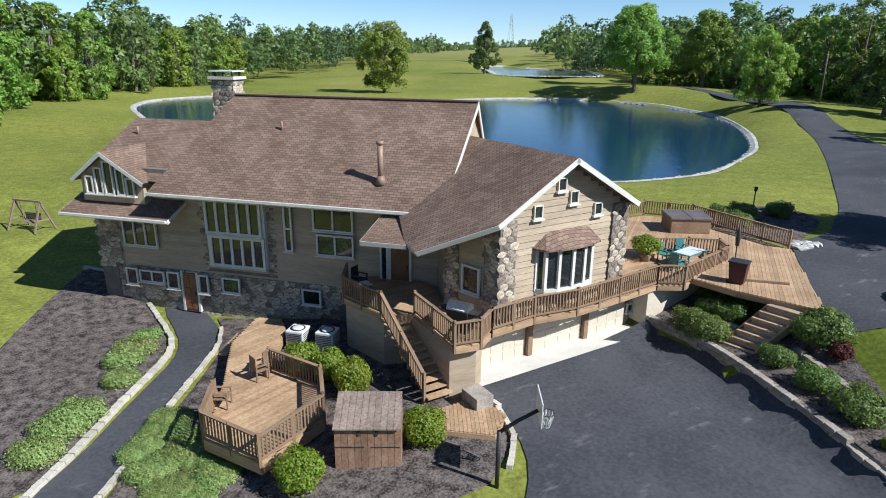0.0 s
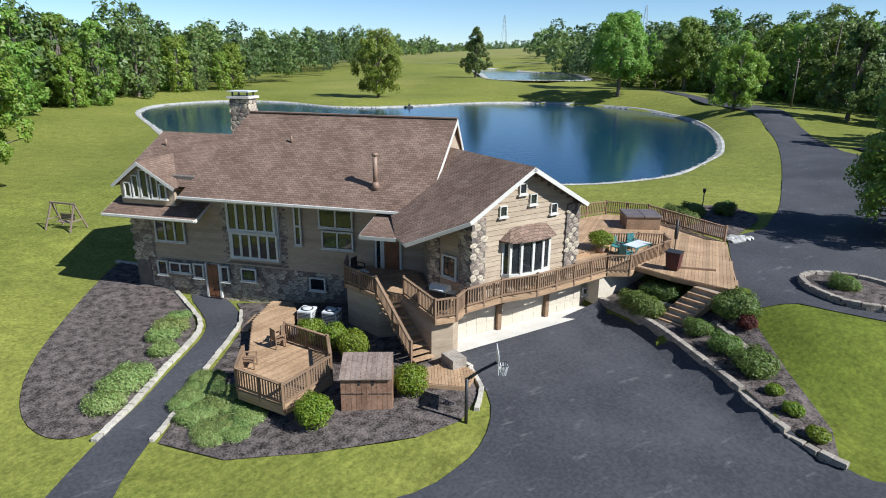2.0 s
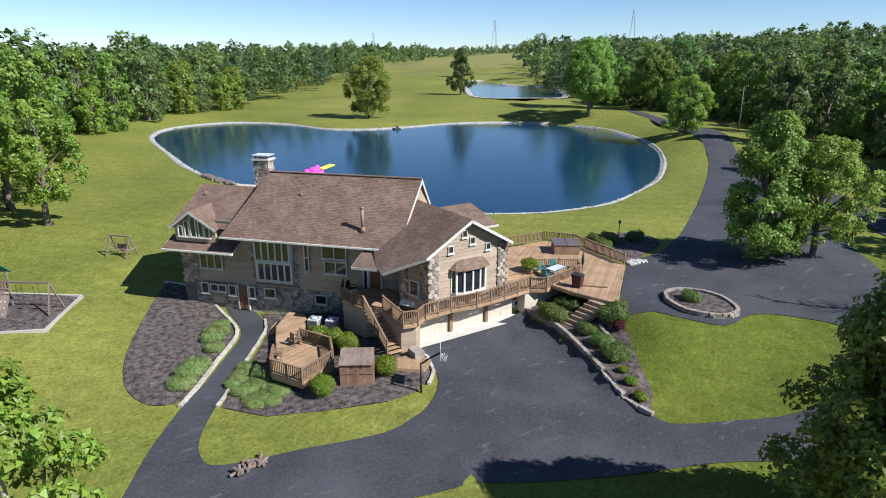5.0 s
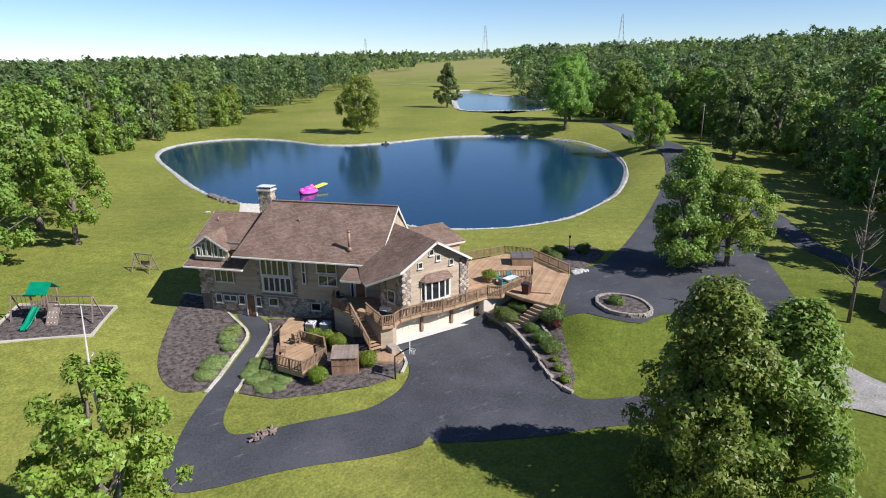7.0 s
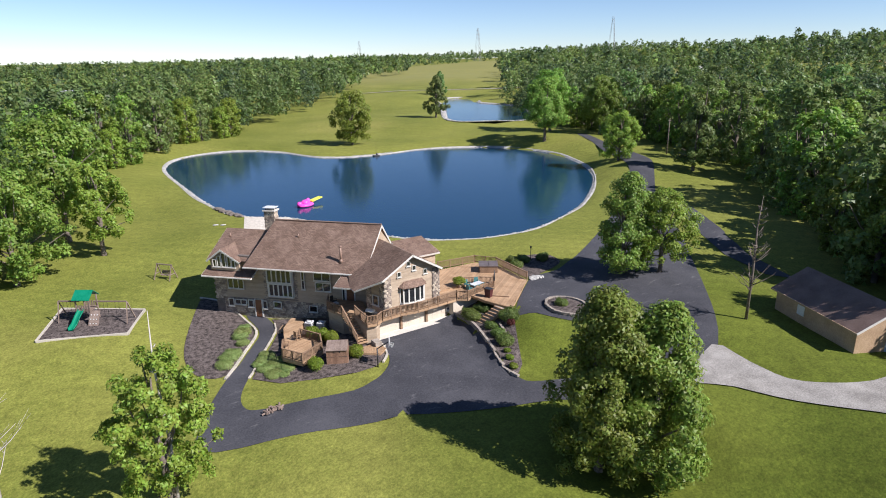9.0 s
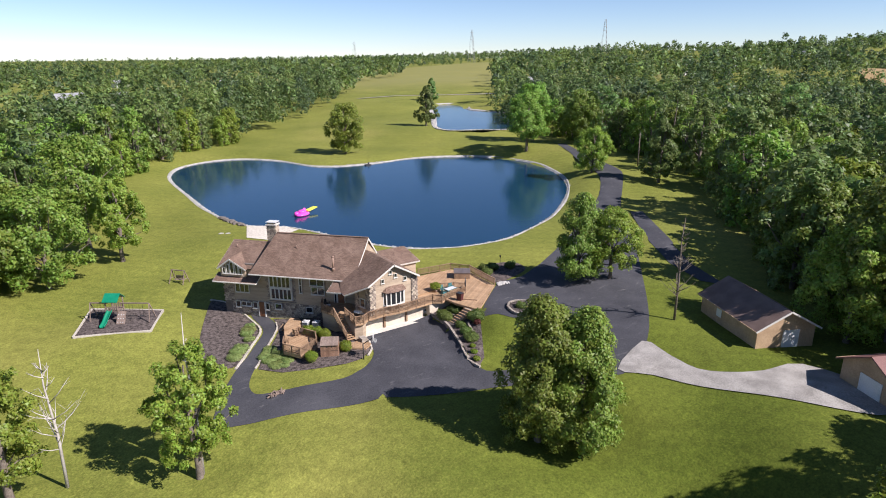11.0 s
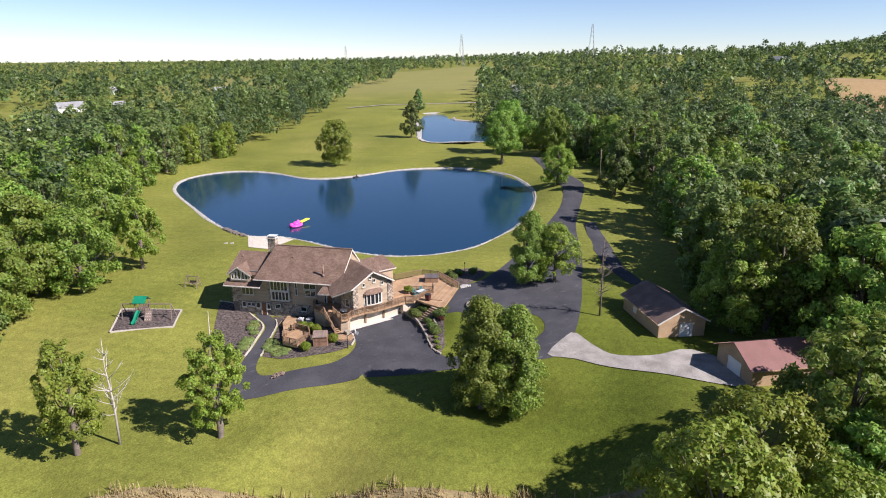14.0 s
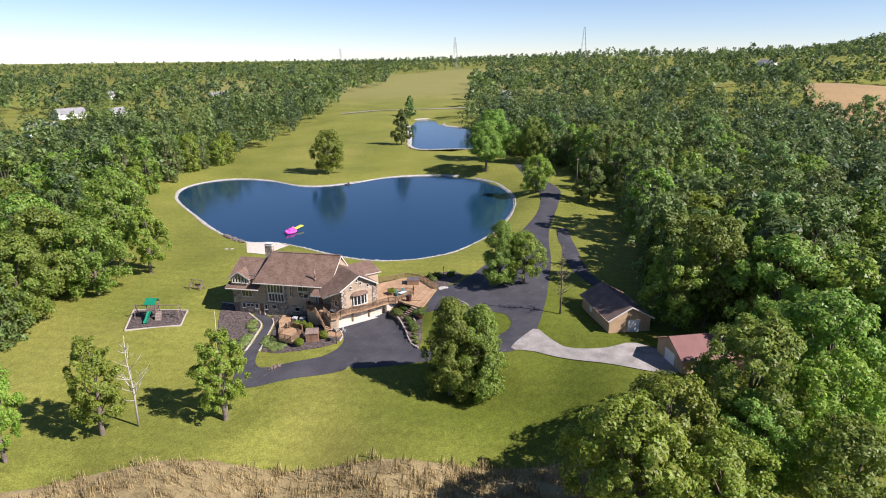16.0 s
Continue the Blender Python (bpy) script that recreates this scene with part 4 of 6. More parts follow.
# ---- decks ----
def plank_deck(name, loop, z, ang, label, width=0.145, thick=0.035, skirt=0.25):
    """Separate planks cut to a plan outline, on a skirt."""
    top = empty(name, loop[0][0], loop[0][1], z, label, "deck")
    inv = top.matrix_basis.inverted()
    c, s = math.cos(radians(ang)), math.sin(radians(ang))
    P = [(x * c + y * s, -x * s + y * c) for x, y in loop]
    v = min(p[1] for p in P)
    k = 0
    while v < max(p[1] for p in P):
        m, cuts = v + width / 2, []
        for (x0, y0), (x1, y1) in zip(P, P[1:] + P[:1]):
            if (y0 > m) != (y1 > m):
                cuts.append(x0 + (x1 - x0) * (m - y0) / (y1 - y0))
        cuts.sort()
        for a, b in zip(cuts[::2], cuts[1::2]):
            if b - a > 0.1:
                q = [(a, v + 0.004), (b, v + 0.004), (b, v + width - 0.006), (a, v + width - 0.006)]
                w = [(x * c - y * s, x * s + y * c) for x, y in q]
                me = mesh_of([(x, y, z - thick) for x, y in w] + [(x, y, z) for x, y in w], BOXF, DECK)
                obj("plank", me, top, inv)
                k += 1
        v += width
    for (x0, y0), (x1, y1) in zip(loop, loop[1:] + loop[:1]):
        o = stick("rim_board", (x0, y0, z - 0.04 - skirt / 2), (x1, y1, z - 0.04 - skirt / 2), 0.05, skirt, DECK, top)
        o.matrix_basis = inv @ o.matrix_basis
    return top


def railing(pts, label, height=0.95, step=0.15, open_at=()):
    """Posts, rails and balusters along a line of floor points."""
    top = empty("railing", *pts[0], label, "railing", "deck railings")
    inv = top.matrix_basis.inverted()

    def put(*a):
        o = stick(*a, RAIL, top)
        o.matrix_basis = inv @ o.matrix_basis
    for i, p in enumerate(pts):
        put("post", (p[0], p[1], p[2] - 0.25), (p[0], p[1], p[2] + height + 0.1), 0.1, 0.1)
    for p, q in zip(pts, pts[1:]):
        P, Q = Vector(p), Vector(q)
        up = Vector((0, 0, 1))
        put("top_rail", P + up * height, Q + up * height, 0.14, 0.05)
        put("bottom_rail", P + up * 0.12, Q + up * 0.12, 0.05, 0.09)
        L = (Q - P).length
        k = max(2, int(L / step))
        for j in range(1, k):
            b = P.lerp(Q, j / k)
            put("baluster", b + up * 0.14, b + up * (height - 0.02), 0.05, 0.05)
        for j in range(1, int(L / 2.2) + 1):
            b = P.lerp(Q, j / (int(L / 2.2) + 1))
            put("post", b - up * 0.2, b + up * (height + 0.05), 0.09, 0.09)
    return top


DZ = 2.35
front_loop = [(-3.0, 6.2), (-2.35, 3.6), (-1.2, 3.0), (-1.45, -0.4), (-0.4, -0.6), (0.5, 0.0), (2.8, 0.15), (4.9, -0.15), (7.6, 0.0), (10.3, 0.2), (11.4, -0.5), (15.9, 0.4), (16.6, 1.4), (14, 3), (8.0, 3.0), (8.0, 0.7), (1.1, 0.7), (0.4, 3.4), (1.2, 6.0), (-0.9, 8.2), (-2.3, 7.4)]
plank_deck("balcony_deck", front_loop, DZ, 0, "brown wooden balcony deck over the garage doors")
railing([(-2.2, 7.6, DZ), (-3.0, 6.2, DZ), (-2.4, 3.7, DZ)], "brown wooden railing beside the entry")
railing([(-2.4, 3.7, DZ), (-2.5, 0.0, 0.35)], "brown wooden stair railing")
railing([(-1.2, 3.0, DZ), (-1.45, -0.4, DZ), (-0.4, -0.6, DZ), (0.5, 0.0, DZ)], "brown wooden railing round the grill corner")
railing([(0.5, 0.0, DZ), (2.8, 0.15, DZ), (4.9, -0.15, DZ), (7.6, 0.0, DZ), (10.3, 0.2, DZ)], "long brown wooden balcony railing over the garage")
railing([(10.3, 0.2, DZ), (11.4, -0.5, DZ), (15.9, 0.4, DZ), (16.6, 1.4, DZ), (15.4, 2.4, DZ), (13.2, 3.6, DZ)], "brown wooden railing round the dining deck")
right_loop = [(8.1, 3.0), (14, 3.0), (16.6, 1.4), (15.9, 0.4), (12.0, -0.4), (12.3, -2.6), (13.4, -5.9), (20.7, -0.2), (21.3, 6.6), (19.5, 9.0), (12, 9.3), (8.1, 9.0)]
plank_deck("upper_deck", right_loop, DZ + 0.22, 35, "broad sunlit brown plank deck beside the driveway", 0.18)
railing([(20.7, -0.1, DZ + 0.25), (21.3, 6.6, DZ + 0.25), (19.5, 9.0, DZ + 0.25), (14.0, 9.6, DZ + 0.25)], "dark brown wooden railing along the upper deck")
b = box("lattice_base", (9.9, 0.3, 0.0), (15.5, 3.0, DZ - 0.1), CREAM, None, None, 0, "cream lattice skirting under the dining deck", "lattice")
b2 = prism("lattice_base", [(-2.9, 6.2), (-2.3, 3.7), (-1.3, 3.2), (-1.4, 0.0), (-0.4, -0.3), (0.3, 0.3), (0.3, 6), (-1, 7.9)], -0.3, DZ - 0.15, SIDING, None, None, "tan lattice skirting under the entry deck", "lattice")
st = empty("stair", -1.9, 1.5, 0, "brown wooden stair from the entry deck", "stair")
for i in range(12):
    box("step", (-0.55, 1.9 - i * 0.33, DZ - 0.2 - i * 0.165), (0.55, 2.25 - i * 0.33, DZ - 0.15 - i * 0.165), DECK, st)
    box("riser", (-0.55, 2.2 - i * 0.33, DZ - 0.33 - i * 0.165), (0.55, 2.24 - i * 0.33, DZ - 0.2 - i * 0.165), DECK, st)
plank_deck("stair_landing", [(-2.9, -0.8), (-3.3, -1.7), (-1.6, -3.2), (-0.5, -2.4), (-0.7, -0.9)], 0.3, 60, "small brown plank landing at the stair foot")
box("step_block", (-1.3, -1.7, 0), (-0.55, -0.7, 0.75), BLOCK, None, None, 0.02, "stepped tan brick pier beside the stair", "brick pier")
low_loop = [(-10.1, 1.35), (-8.87, -0.9), (-6.3, 0.38), (-5.6, 2.3), (-6.9, 5.0), (-6.4, 5.9), (-5.1, 8.2), (-4.9, 9.4), (-5.8, 10.2), (-7.5, 8.1), (-8.1, 6.4), (-8.7, 4.6)]
LZ = 0.5
plank_deck("lower_deck", low_loop, LZ, 20, "light brown plank patio deck in the garden", skirt=0.4)
railing([(-9.35, 3.15, LZ), (-10.1, 1.45, LZ), (-8.9, -0.9, LZ), (-6.3, 0.4, LZ)], "brown wooden railing round the lower deck")
railing([(-6.3, 0.4, LZ), (-5.65, 2.3, LZ), (-6.85, 4.75, LZ), (-7.15, 4.35, LZ)], "brown wooden railing with a bench on the lower deck")
dst = empty("stair", -6.65, 9.15, gz(-7.2, 9.6), "short plank steps down from the patio deck", "stair", rz=51.0)
for i in range(3):
    tread = box("step", (-1.25, 0.05 + i * 0.34, 0.34 - i * 0.17), (1.25, 0.38 + i * 0.34, 0.39 - i * 0.17), DECK, dst)
    box("riser", (-1.25, 0.33 + i * 0.34, 0.17 - i * 0.17), (1.25, 0.36 + i * 0.34, 0.34 - i * 0.17), DECK, tread)
rst = empty("stone_stair", 11.6, -4.2, 0, "timber-edged stair climbing the planting bed", "stair")
for i in range(9):
    t = i / 8
    m = pose(1.15 - 2.45 * t, -0.4 + 0.85 * t, DZ - 0.1 - 2.1 * t, 0, 0, 8)
    tread = box("step", (-0.28, -0.66, -0.25), (0.12, 0.66, 0.1), BLOCK, rst, m)
    box("nosing", (-0.3, -0.68, 0.02), (-0.16, 0.68, 0.13), DECK, tread)
for s_, o in ((-1, -0.72), (1, 0.72)):
    stick("stringer", (1.35, -0.5 + o, DZ - 0.02), (-1.4, 0.42 + o, 0.18), 0.1, 0.3, DECK, rst)
# dark board laid where a deck step's riser shows as a shadow line
box("step_board", (13.65, -0.06, DZ + 0.22), (15.75, 0.06, DZ + 0.34), RAIL, None, pose(13.65, -1.85, 0, 0, 0, -46) @ pose(-13.65, 0, 0), 0.01, "low dark timber strip standing for a step shadow across the deck", "step edge")


# ---- garden things ----
def leaf_spray(r, blobs, count, size, up=0.4):
    """Single pointed leaves scattered through many small clumps, most on their outer shells: arrays of triangles."""
    B = np.array(blobs)
    w = B[:, 3] ** 2
    pick = r.choice(len(B), count, p=w / w.sum())
    d = r.normal(size=(count, 3))
    d[:, 2] += up
    d /= np.linalg.norm(d, axis=1)[:, None]
    c = B[pick, :3] + d * (B[pick, 3] * r.uniform(0.55, 1.15, count))[:, None]
    axis_ = B[:, :3].mean(0)
    out = (c - axis_) * np.array([1, 1, 0.5])
    out /= np.linalg.norm(out, axis=1)[:, None] + 1e-6
    n = d * 0.6 + out * 0.6 + 0.5 * r.normal(size=(count, 3)) + np.array([0, 0, 0.25])
    n /= np.linalg.norm(n, axis=1)[:, None]
    a = np.cross(n, r.normal(size=(count, 3)))
    a /= np.linalg.norm(a, axis=1)[:, None]
    b = np.cross(n, a)
    s = (size * r.uniform(0.6, 1.35, count))[:, None]
    v = np.stack([c + a * s, c - a * s * 0.6 + b * s * 0.6, c - a * s * 0.6 - b * s * 0.6], 1).reshape(-1, 3)
    return v, np.arange(count * 3).reshape(-1, 3)


def crown_blobs(r, h0, h1, rad, k, shape=1.0):
    """Many small clumps filling a crown's outline, with a few boughs that reach past it."""
    out = []
    lob = r.uniform(0, 6.283, 3)
    for i in range(k):
        t = r.uniform(0, 1)
        prof = math.sin(math.pi * min(1, (t * 0.78 + 0.16))) ** 0.6 if shape > 0 else (1 - t) ** 0.62 * (0.62 + 0.45 * min(1, t * 4)) + 0.05
        a = r.uniform(0, 6.283)
        prof *= 1 + 0.16 * math.sin(2 * a + lob[0] + 3 * t) + 0.12 * math.sin(3 * a + lob[1] - 5 * t)
        q = math.sqrt(r.uniform(0.12, 1)) * rad * prof * (1.0 if i % 9 else 1.12)
        size = r.uniform(0.11, 0.2) if k > 90 else r.uniform(0.15, 0.27) if k > 40 else r.uniform(0.2, 0.36)
        out.append((q * math.cos(a), q * math.sin(a), h0 + (h1 - h0) * t, rad * size))
    return out


def tree_meshes(kind, seed, height, rad, leaves, size, base=0.22, k=26, shape=1.0):
    """Trunk with limbs, and crown, for one tree form of the given size."""
    r = np.random.default_rng(seed)
    h0, h1 = height * base + rad * 0.1, height - rad * 0.15
    blobs = crown_blobs(r, h0, h1, rad, k, shape)
    v, f = leaf_spray(r, blobs, leaves, size)
    mat_of = {"maple": LEAF, "bright": LEAFY, "dark": LEAFD}[kind]
    crown = big_mesh(v, f, mat_of)
    tv, tf = [], []

    def limb(p, q, r0, r1, sides=7):
        p, q = np.array(p, float), np.array(q, float)
        mid = (p + q) / 2 + r.normal(size=3) * np.linalg.norm(q - p) * 0.04
        base_i = len(tv)
        for i, (c, rr_) in enumerate(((p, r0), (mid, (r0 + r1) / 2), (q, r1))):
            d = Vector(q - p).normalized()
            x = d.orthogonal().normalized()
            y = d.cross(x)
            for j in range(sides):
                t = 6.283 * j / sides
                tv.append(tuple(Vector(c) + rr_ * (math.cos(t) * x + math.sin(t) * y)))
        for i in range(2):
            for j in range(sides):
                tf.append((base_i + i * sides + j, base_i + i * sides + (j + 1) % sides, base_i + (i + 1) * sides + (j + 1) % sides, base_i + (i + 1) * sides + j))
    tr = 0.018 * height + 0.05
    limb((0, 0, -0.4), (0, 0, height * base + 0.5), tr * 1.3, tr)
    limb((0, 0, height * base + 0.4), (r.normal() * 0.3, r.normal() * 0.3, height * 0.85), tr, tr * 0.2)
    for b in blobs[:12]:
        z = height * base + (b[2] - height * base) * 0.45
        limb((0, 0, max(z, height * base * 0.8)), b[:3], tr * 0.4, tr * 0.08, 5)
    return big_mesh(np.array(tv), np.array(tf), BARK, True), crown


def tree(meshes, x, y, label, group="", scale=1.0, rz=0.0, z=None, category="tree", sz=1.0):
    t = empty("tree", x, y, gz(x, y) if z is None else z, label, category, group, rz)
    t.scale = (scale, scale, scale * sz)
    obj("trunk", meshes[0], t)
    obj("crown", meshes[1], t)
    return t


BIG = tree_meshes("maple", 1, 15.8, 4.8, 30000, 0.17, 0.03, 190, -1)
BIG2 = tree_meshes("maple", 2, 14.2, 4.5, 26000, 0.17, 0.03, 170, -1)
PAIR = tree_meshes("bright", 12, 13.0, 4.6, 19000, 0.18, 0.14, 140)
SLENDER = tree_meshes("bright", 3, 13.5, 3.3, 14000, 0.165, 0.16, 120)
YOUNG = tree_meshes("bright", 4, 14, 4.0, 12000, 0.21, 0.16, 100)
OAK = tree_meshes("maple", 5, 19, 7.0, 17000, 0.29, 0.2, 140)
ROUND = tree_meshes("maple", 6, 15, 5.6, 16000, 0.24, 0.06, 130)
LIME_ROUND = tree_meshes("bright", 16, 15, 5.6, 16000, 0.24, 0.06, 130)
CONE = tree_meshes("dark", 7, 16, 4.8, 11000, 0.28, 0.08, 110, -1)

for meshes, x, y, label, s, rz in (
        (BIG, 4.0, -27.2, "large leafy maple with dense deep green crown", 0.95, 20), (BIG2, 7.2, -29.6, "leafy maple crowding a larger maple", 1.0, 80), (BIG2, 6.4, -27.3, "leafy maple stem behind a larger maple", 0.95, 210),
        (SLENDER, -23.5, -12.2, "slender young maple on the front lawn", 1.0, 0), (SLENDER, -37.7, -6.0, "young maple beside a bare dead tree", 1.05, 130), (SLENDER, -48.5, -4.4, "bright green young maple at the lawn edge", 0.85, 200),
        (BIG2, 31.8, -5.6, "tall maple beside the upper driveway", 0.92, 45), (PAIR, 35.2, -8.4, "bright maple beside the upper driveway", 0.82, 160),
        (LIME_ROUND, 57.0, 121, "round multi-stemmed tree behind the pond", 1.1, 10), (CONE, 108.5, 151.5, "dense upright tree near the upper pond", 1.0, 30), (LIME_ROUND, 91, 46.2, "bright young tree beside the lane", 0.8, 60),
        (OAK, 102.3, 84, "tall open oak beside the lane", 0.98, 15), (OAK, 118, 98, "tall oak beyond the lane", 1.05, 100), (OAK, 124, 82, "tall oak beyond the lane", 0.95, 200), (CONE, 174, 246, "small tree on the far meadow", 0.9, 0),
        (YOUNG, -20.5, 45.7, "small tree on the back lawn", 1.0, 90), (OAK, -24, 57.9, "tall leaning tree on the back lawn", 1.05, 190), (ROUND, -38, 42.5, "leafy tree at the lawn edge", 1.2, 140), (ROUND, -31.3, 39.5, "leafy tree at the lawn edge", 1.05, 250), (ROUND, -44, 33, "leafy tree at the lawn edge", 1.1, 20), (ROUND, -41, 52, "leafy tree at the lawn edge", 1.3, 70),
        (CONE, 95.2, 28.5, "narrow tree at the woodland edge", 0.95, 45),
        (LIME_ROUND, 1.8, -59.5, "pale green maple below the front lawn", 1.05, 200), (LIME_ROUND, 9.5, -58.0, "bright maple below the front lawn", 0.95, 10), (ROUND, 20.5, -60.5, "large maple below the front lawn", 1.15, 300), (ROUND, 15, -64, "leafy maple below the front lawn", 0.8, 30), (LIME_ROUND, 24, -68, "bright lime maple below the front lawn", 0.95, 75), (LIME_ROUND, 7.5, -66, "bright lime maple below the front lawn", 0.8, 120), (ROUND, 17, -73, "leafy maple at the wood edge", 0.85, 240),
        (ROUND, 33, -63, "leafy maple near the red-roofed shed", 1.15, 190), (ROUND, 45, -51.5, "tall leafy maple behind the red-roofed shed", 1.2, 40), (OAK, 46, -40, "tall leafy oak behind the sheds", 1.0, 80), (LIME_ROUND, 41.8, -37.2, "leafy tree between the two sheds", 0.95, 15), (ROUND, 55, -27, "leafy woodland tree behind the barn", 1.05, 160)):
    tree(meshes, x, y, label, "", s, rz, sz=1.25 if meshes is SLENDER and s == 0.85 else 1.0)

# ---- woods: nearest trees singly, the rest as one mass ----
LEFT_EDGE = [(-30, 75), (-14, 106), (-4, 118), (15, 148), (38, 166), (77, 210), (136, 284), (180, 350), (242, 457), (320, 560)]
RIGHT_EDGE = [(44, -46), (48, -28), (58, -16), (72, -4), (88, 8), (106, 24), (122, 56), (132, 112), (150, 160), (205, 230), (262, 300), (447, 534)]


def left_of(x, y, line):
    ys = np.array([p[1] for p in line])
    xs = np.array([p[0] for p in line])
    return np.interp(y, ys, xs)


FOREST = [tree_meshes(k, 30 + i, h, rd, 4200, 0.37, -0.03, 110) for i, (k, h, rd) in enumerate((("dark", 18, 5.2), ("maple", 15, 5.0), ("dark", 20, 5.6), ("bright", 14, 4.6), ("maple", 17, 4.2)))]
rf_ = random.Random(77)
near, spots_ = [], []
for _ in range(9000):
    x, y = rf_.uniform(-110, 190), rf_.uniform(-90, 260)
    re, le = left_of(x, y, RIGHT_EDGE), left_of(x, y, LEFT_EDGE)
    if (re + 3 < x < re + 60 and y > -75) or (y > 75 and le - 40 < x < le - 3) or (-90 < x < -46 and 25 < y < 110):
        spots_.append((x, y))
for x, y in sorted(spots_, key=lambda p: math.hypot(p[0] - 5, p[1] + 20)):
    if len(near) < 290 and all((x - a) ** 2 + (y - b) ** 2 > 34 for a, b in near):
        near.append((x, y))
for x, y in near:
    k = rf_.choices(range(5), (3, 3, 2, 2, 3))[0]
    tree(FOREST[k], x, y, ("dark green woodland tree", "leafy green woodland tree", "tall dark woodland tree", "bright green woodland tree", "green upright woodland tree")[k], "woodland trees", rf_.uniform(0.62, 1.18) * (1.0 if x > 40 else 0.9), rf_.uniform(0, 360))
CLEARINGS = [(-40, 240, 34, 52), (14, 425, 44, 34), (46, 283, 16, 20), (210, 1290, 170, 60), (-230, 330, 60, 40), (300, 262, 26, 20), (640, 420, 90, 30)]
MID, FAR = [], []
for i in range(7):
    r_ = np.random.default_rng(90 + i)
    MID.append(leaf_spray(r_, crown_blobs(r_, 3.5, 12.0 + 1.3 * i, 4.6 + 0.2 * i, 60, -1.0 if i % 3 == 1 else 1.0), 480, 0.66, 0.7)[0])
    FAR.append(leaf_spray(r_, crown_blobs(r_, 5.0, 11.5 + 1.4 * i, 5.4, 20, -1.0 if i % 3 == 1 else 1.0), 68, 1.7, 0.8)[0])
taken = set((int(x // 6), int(y // 6)) for x, y in near)
chunks = ([], [], [])
for _ in range(26000):
    a, rad = rf_.uniform(-0.55, 2.25), 60 + 3000 * rf_.random() ** 2.0
    x, y = rad * math.cos(a) - 20, rad * math.sin(a) - 40
    re, le = left_of(x, y, RIGHT_EDGE), left_of(x, y, LEFT_EDGE)
    far = rad > 420
    if y > 560:
        ok = not (0.62 * y < x < 0.88 * y and y < 1000)
    else:
        ok = x > re + 4 or (y > 70 and x < le - 4)
    if inside(x, y, FIELD_LOOP) or any(((x - a) / p) ** 2 + ((y - b) / q) ** 2 < 1 for a, b, p, q in CLEARINGS):
        ok = False
    if ok and x < left_of(x, y, LEFT_EDGE) - 60 and y < 900 and noise.noise((x / 60, y / 60, 0.3)) > 0.02:
        ok = False
    if ok and far and noise.noise((x / 260, y / 260, 4.0)) > 0.42:
        ok = False
    cell = (int(x // (6 if not far else 10)), int(y // (6 if not far else 10)))
    if not ok or cell in taken:
        continue
    taken.add(cell)
    v = (FAR if far else MID)[rf_.randrange(7)]
    t, s = rf_.uniform(0, 6.28), rf_.uniform(0.55, 1.15)
    q = v * s
    tone = min(2, max(0, int(1.5 + 2.2 * noise.noise((x / 45, y / 45, 7.0)) + rf_.uniform(-0.9, 0.9))))
    chunks[tone].append(np.stack([q[:, 0] * math.cos(t) - q[:, 1] * math.sin(t) + x, q[:, 0] * math.sin(t) + q[:, 1] * math.cos(t) + y, q[:, 2] + gz(x, y)], 1))
for part_, (name_, c1, c2, lab) in zip(chunks, (("ash_leaf", (0.06, 0.098, 0.04), (0.13, 0.19, 0.072), "dense dark green deciduous woods to the horizon"), ("woodland_leaf", (0.092, 0.142, 0.042), (0.185, 0.255, 0.078), "dense mid-green deciduous woods to the horizon"), ("poplar_leaf", (0.14, 0.20, 0.05), (0.255, 0.33, 0.09), "bright green deciduous trees through the woods"))):
    allv = np.concatenate(part_)
    obj("woods", big_mesh(allv, np.arange(len(allv)).reshape(-1, 3), leaf_mat(name_, c1, c2, 0.0, 0.35, 0.09, 0.5)), label=lab, category="woods", kind="stuff")


# ---- shrubs ----
def shrub_meshes(material, seed, h, rad, count, size):
    r = np.random.default_rng(seed)
    blobs = [(0, 0, h * 0.5, min(rad, h * 0.5) * 0.95)] + [(rad * 0.6 * math.cos(a), rad * 0.6 * math.sin(a), h * z, rad * 0.45) for a, z in zip(np.linspace(0, 6.28, 9), r.uniform(0.35, 0.72, 9))]
    v, f = leaf_spray(r, blobs, count, size)
    v[:, 2] = np.maximum(v[:, 2], -0.05)
    return big_mesh(v, f, material)


BALL = shrub_meshes(LIMELEAF, 1, 1.35, 0.72, 7500, 0.05)
BOXB = shrub_meshes(BUSHLEAF, 2, 1.0, 0.85, 7500, 0.052)
LOWB = shrub_meshes(SAGELEAF, 3, 0.75, 1.0, 6000, 0.055)
REDB = shrub_meshes(REDLEAF, 4, 0.7, 0.45, 2600, 0.05)
TUFT = shrub_meshes(LIMELEAF, 5, 0.6, 0.45, 2400, 0.06)


def shrub(me, x, y, label, sc=1.0, flat_=1.0, rz=0, z=None):
    s = obj("shrub", me, None, pose(x, y, gz(x, y) if z is None else z, 0, 0, rz) @ Matrix.Diagonal((sc, sc, sc * flat_, 1)), label, "shrub")
    return s


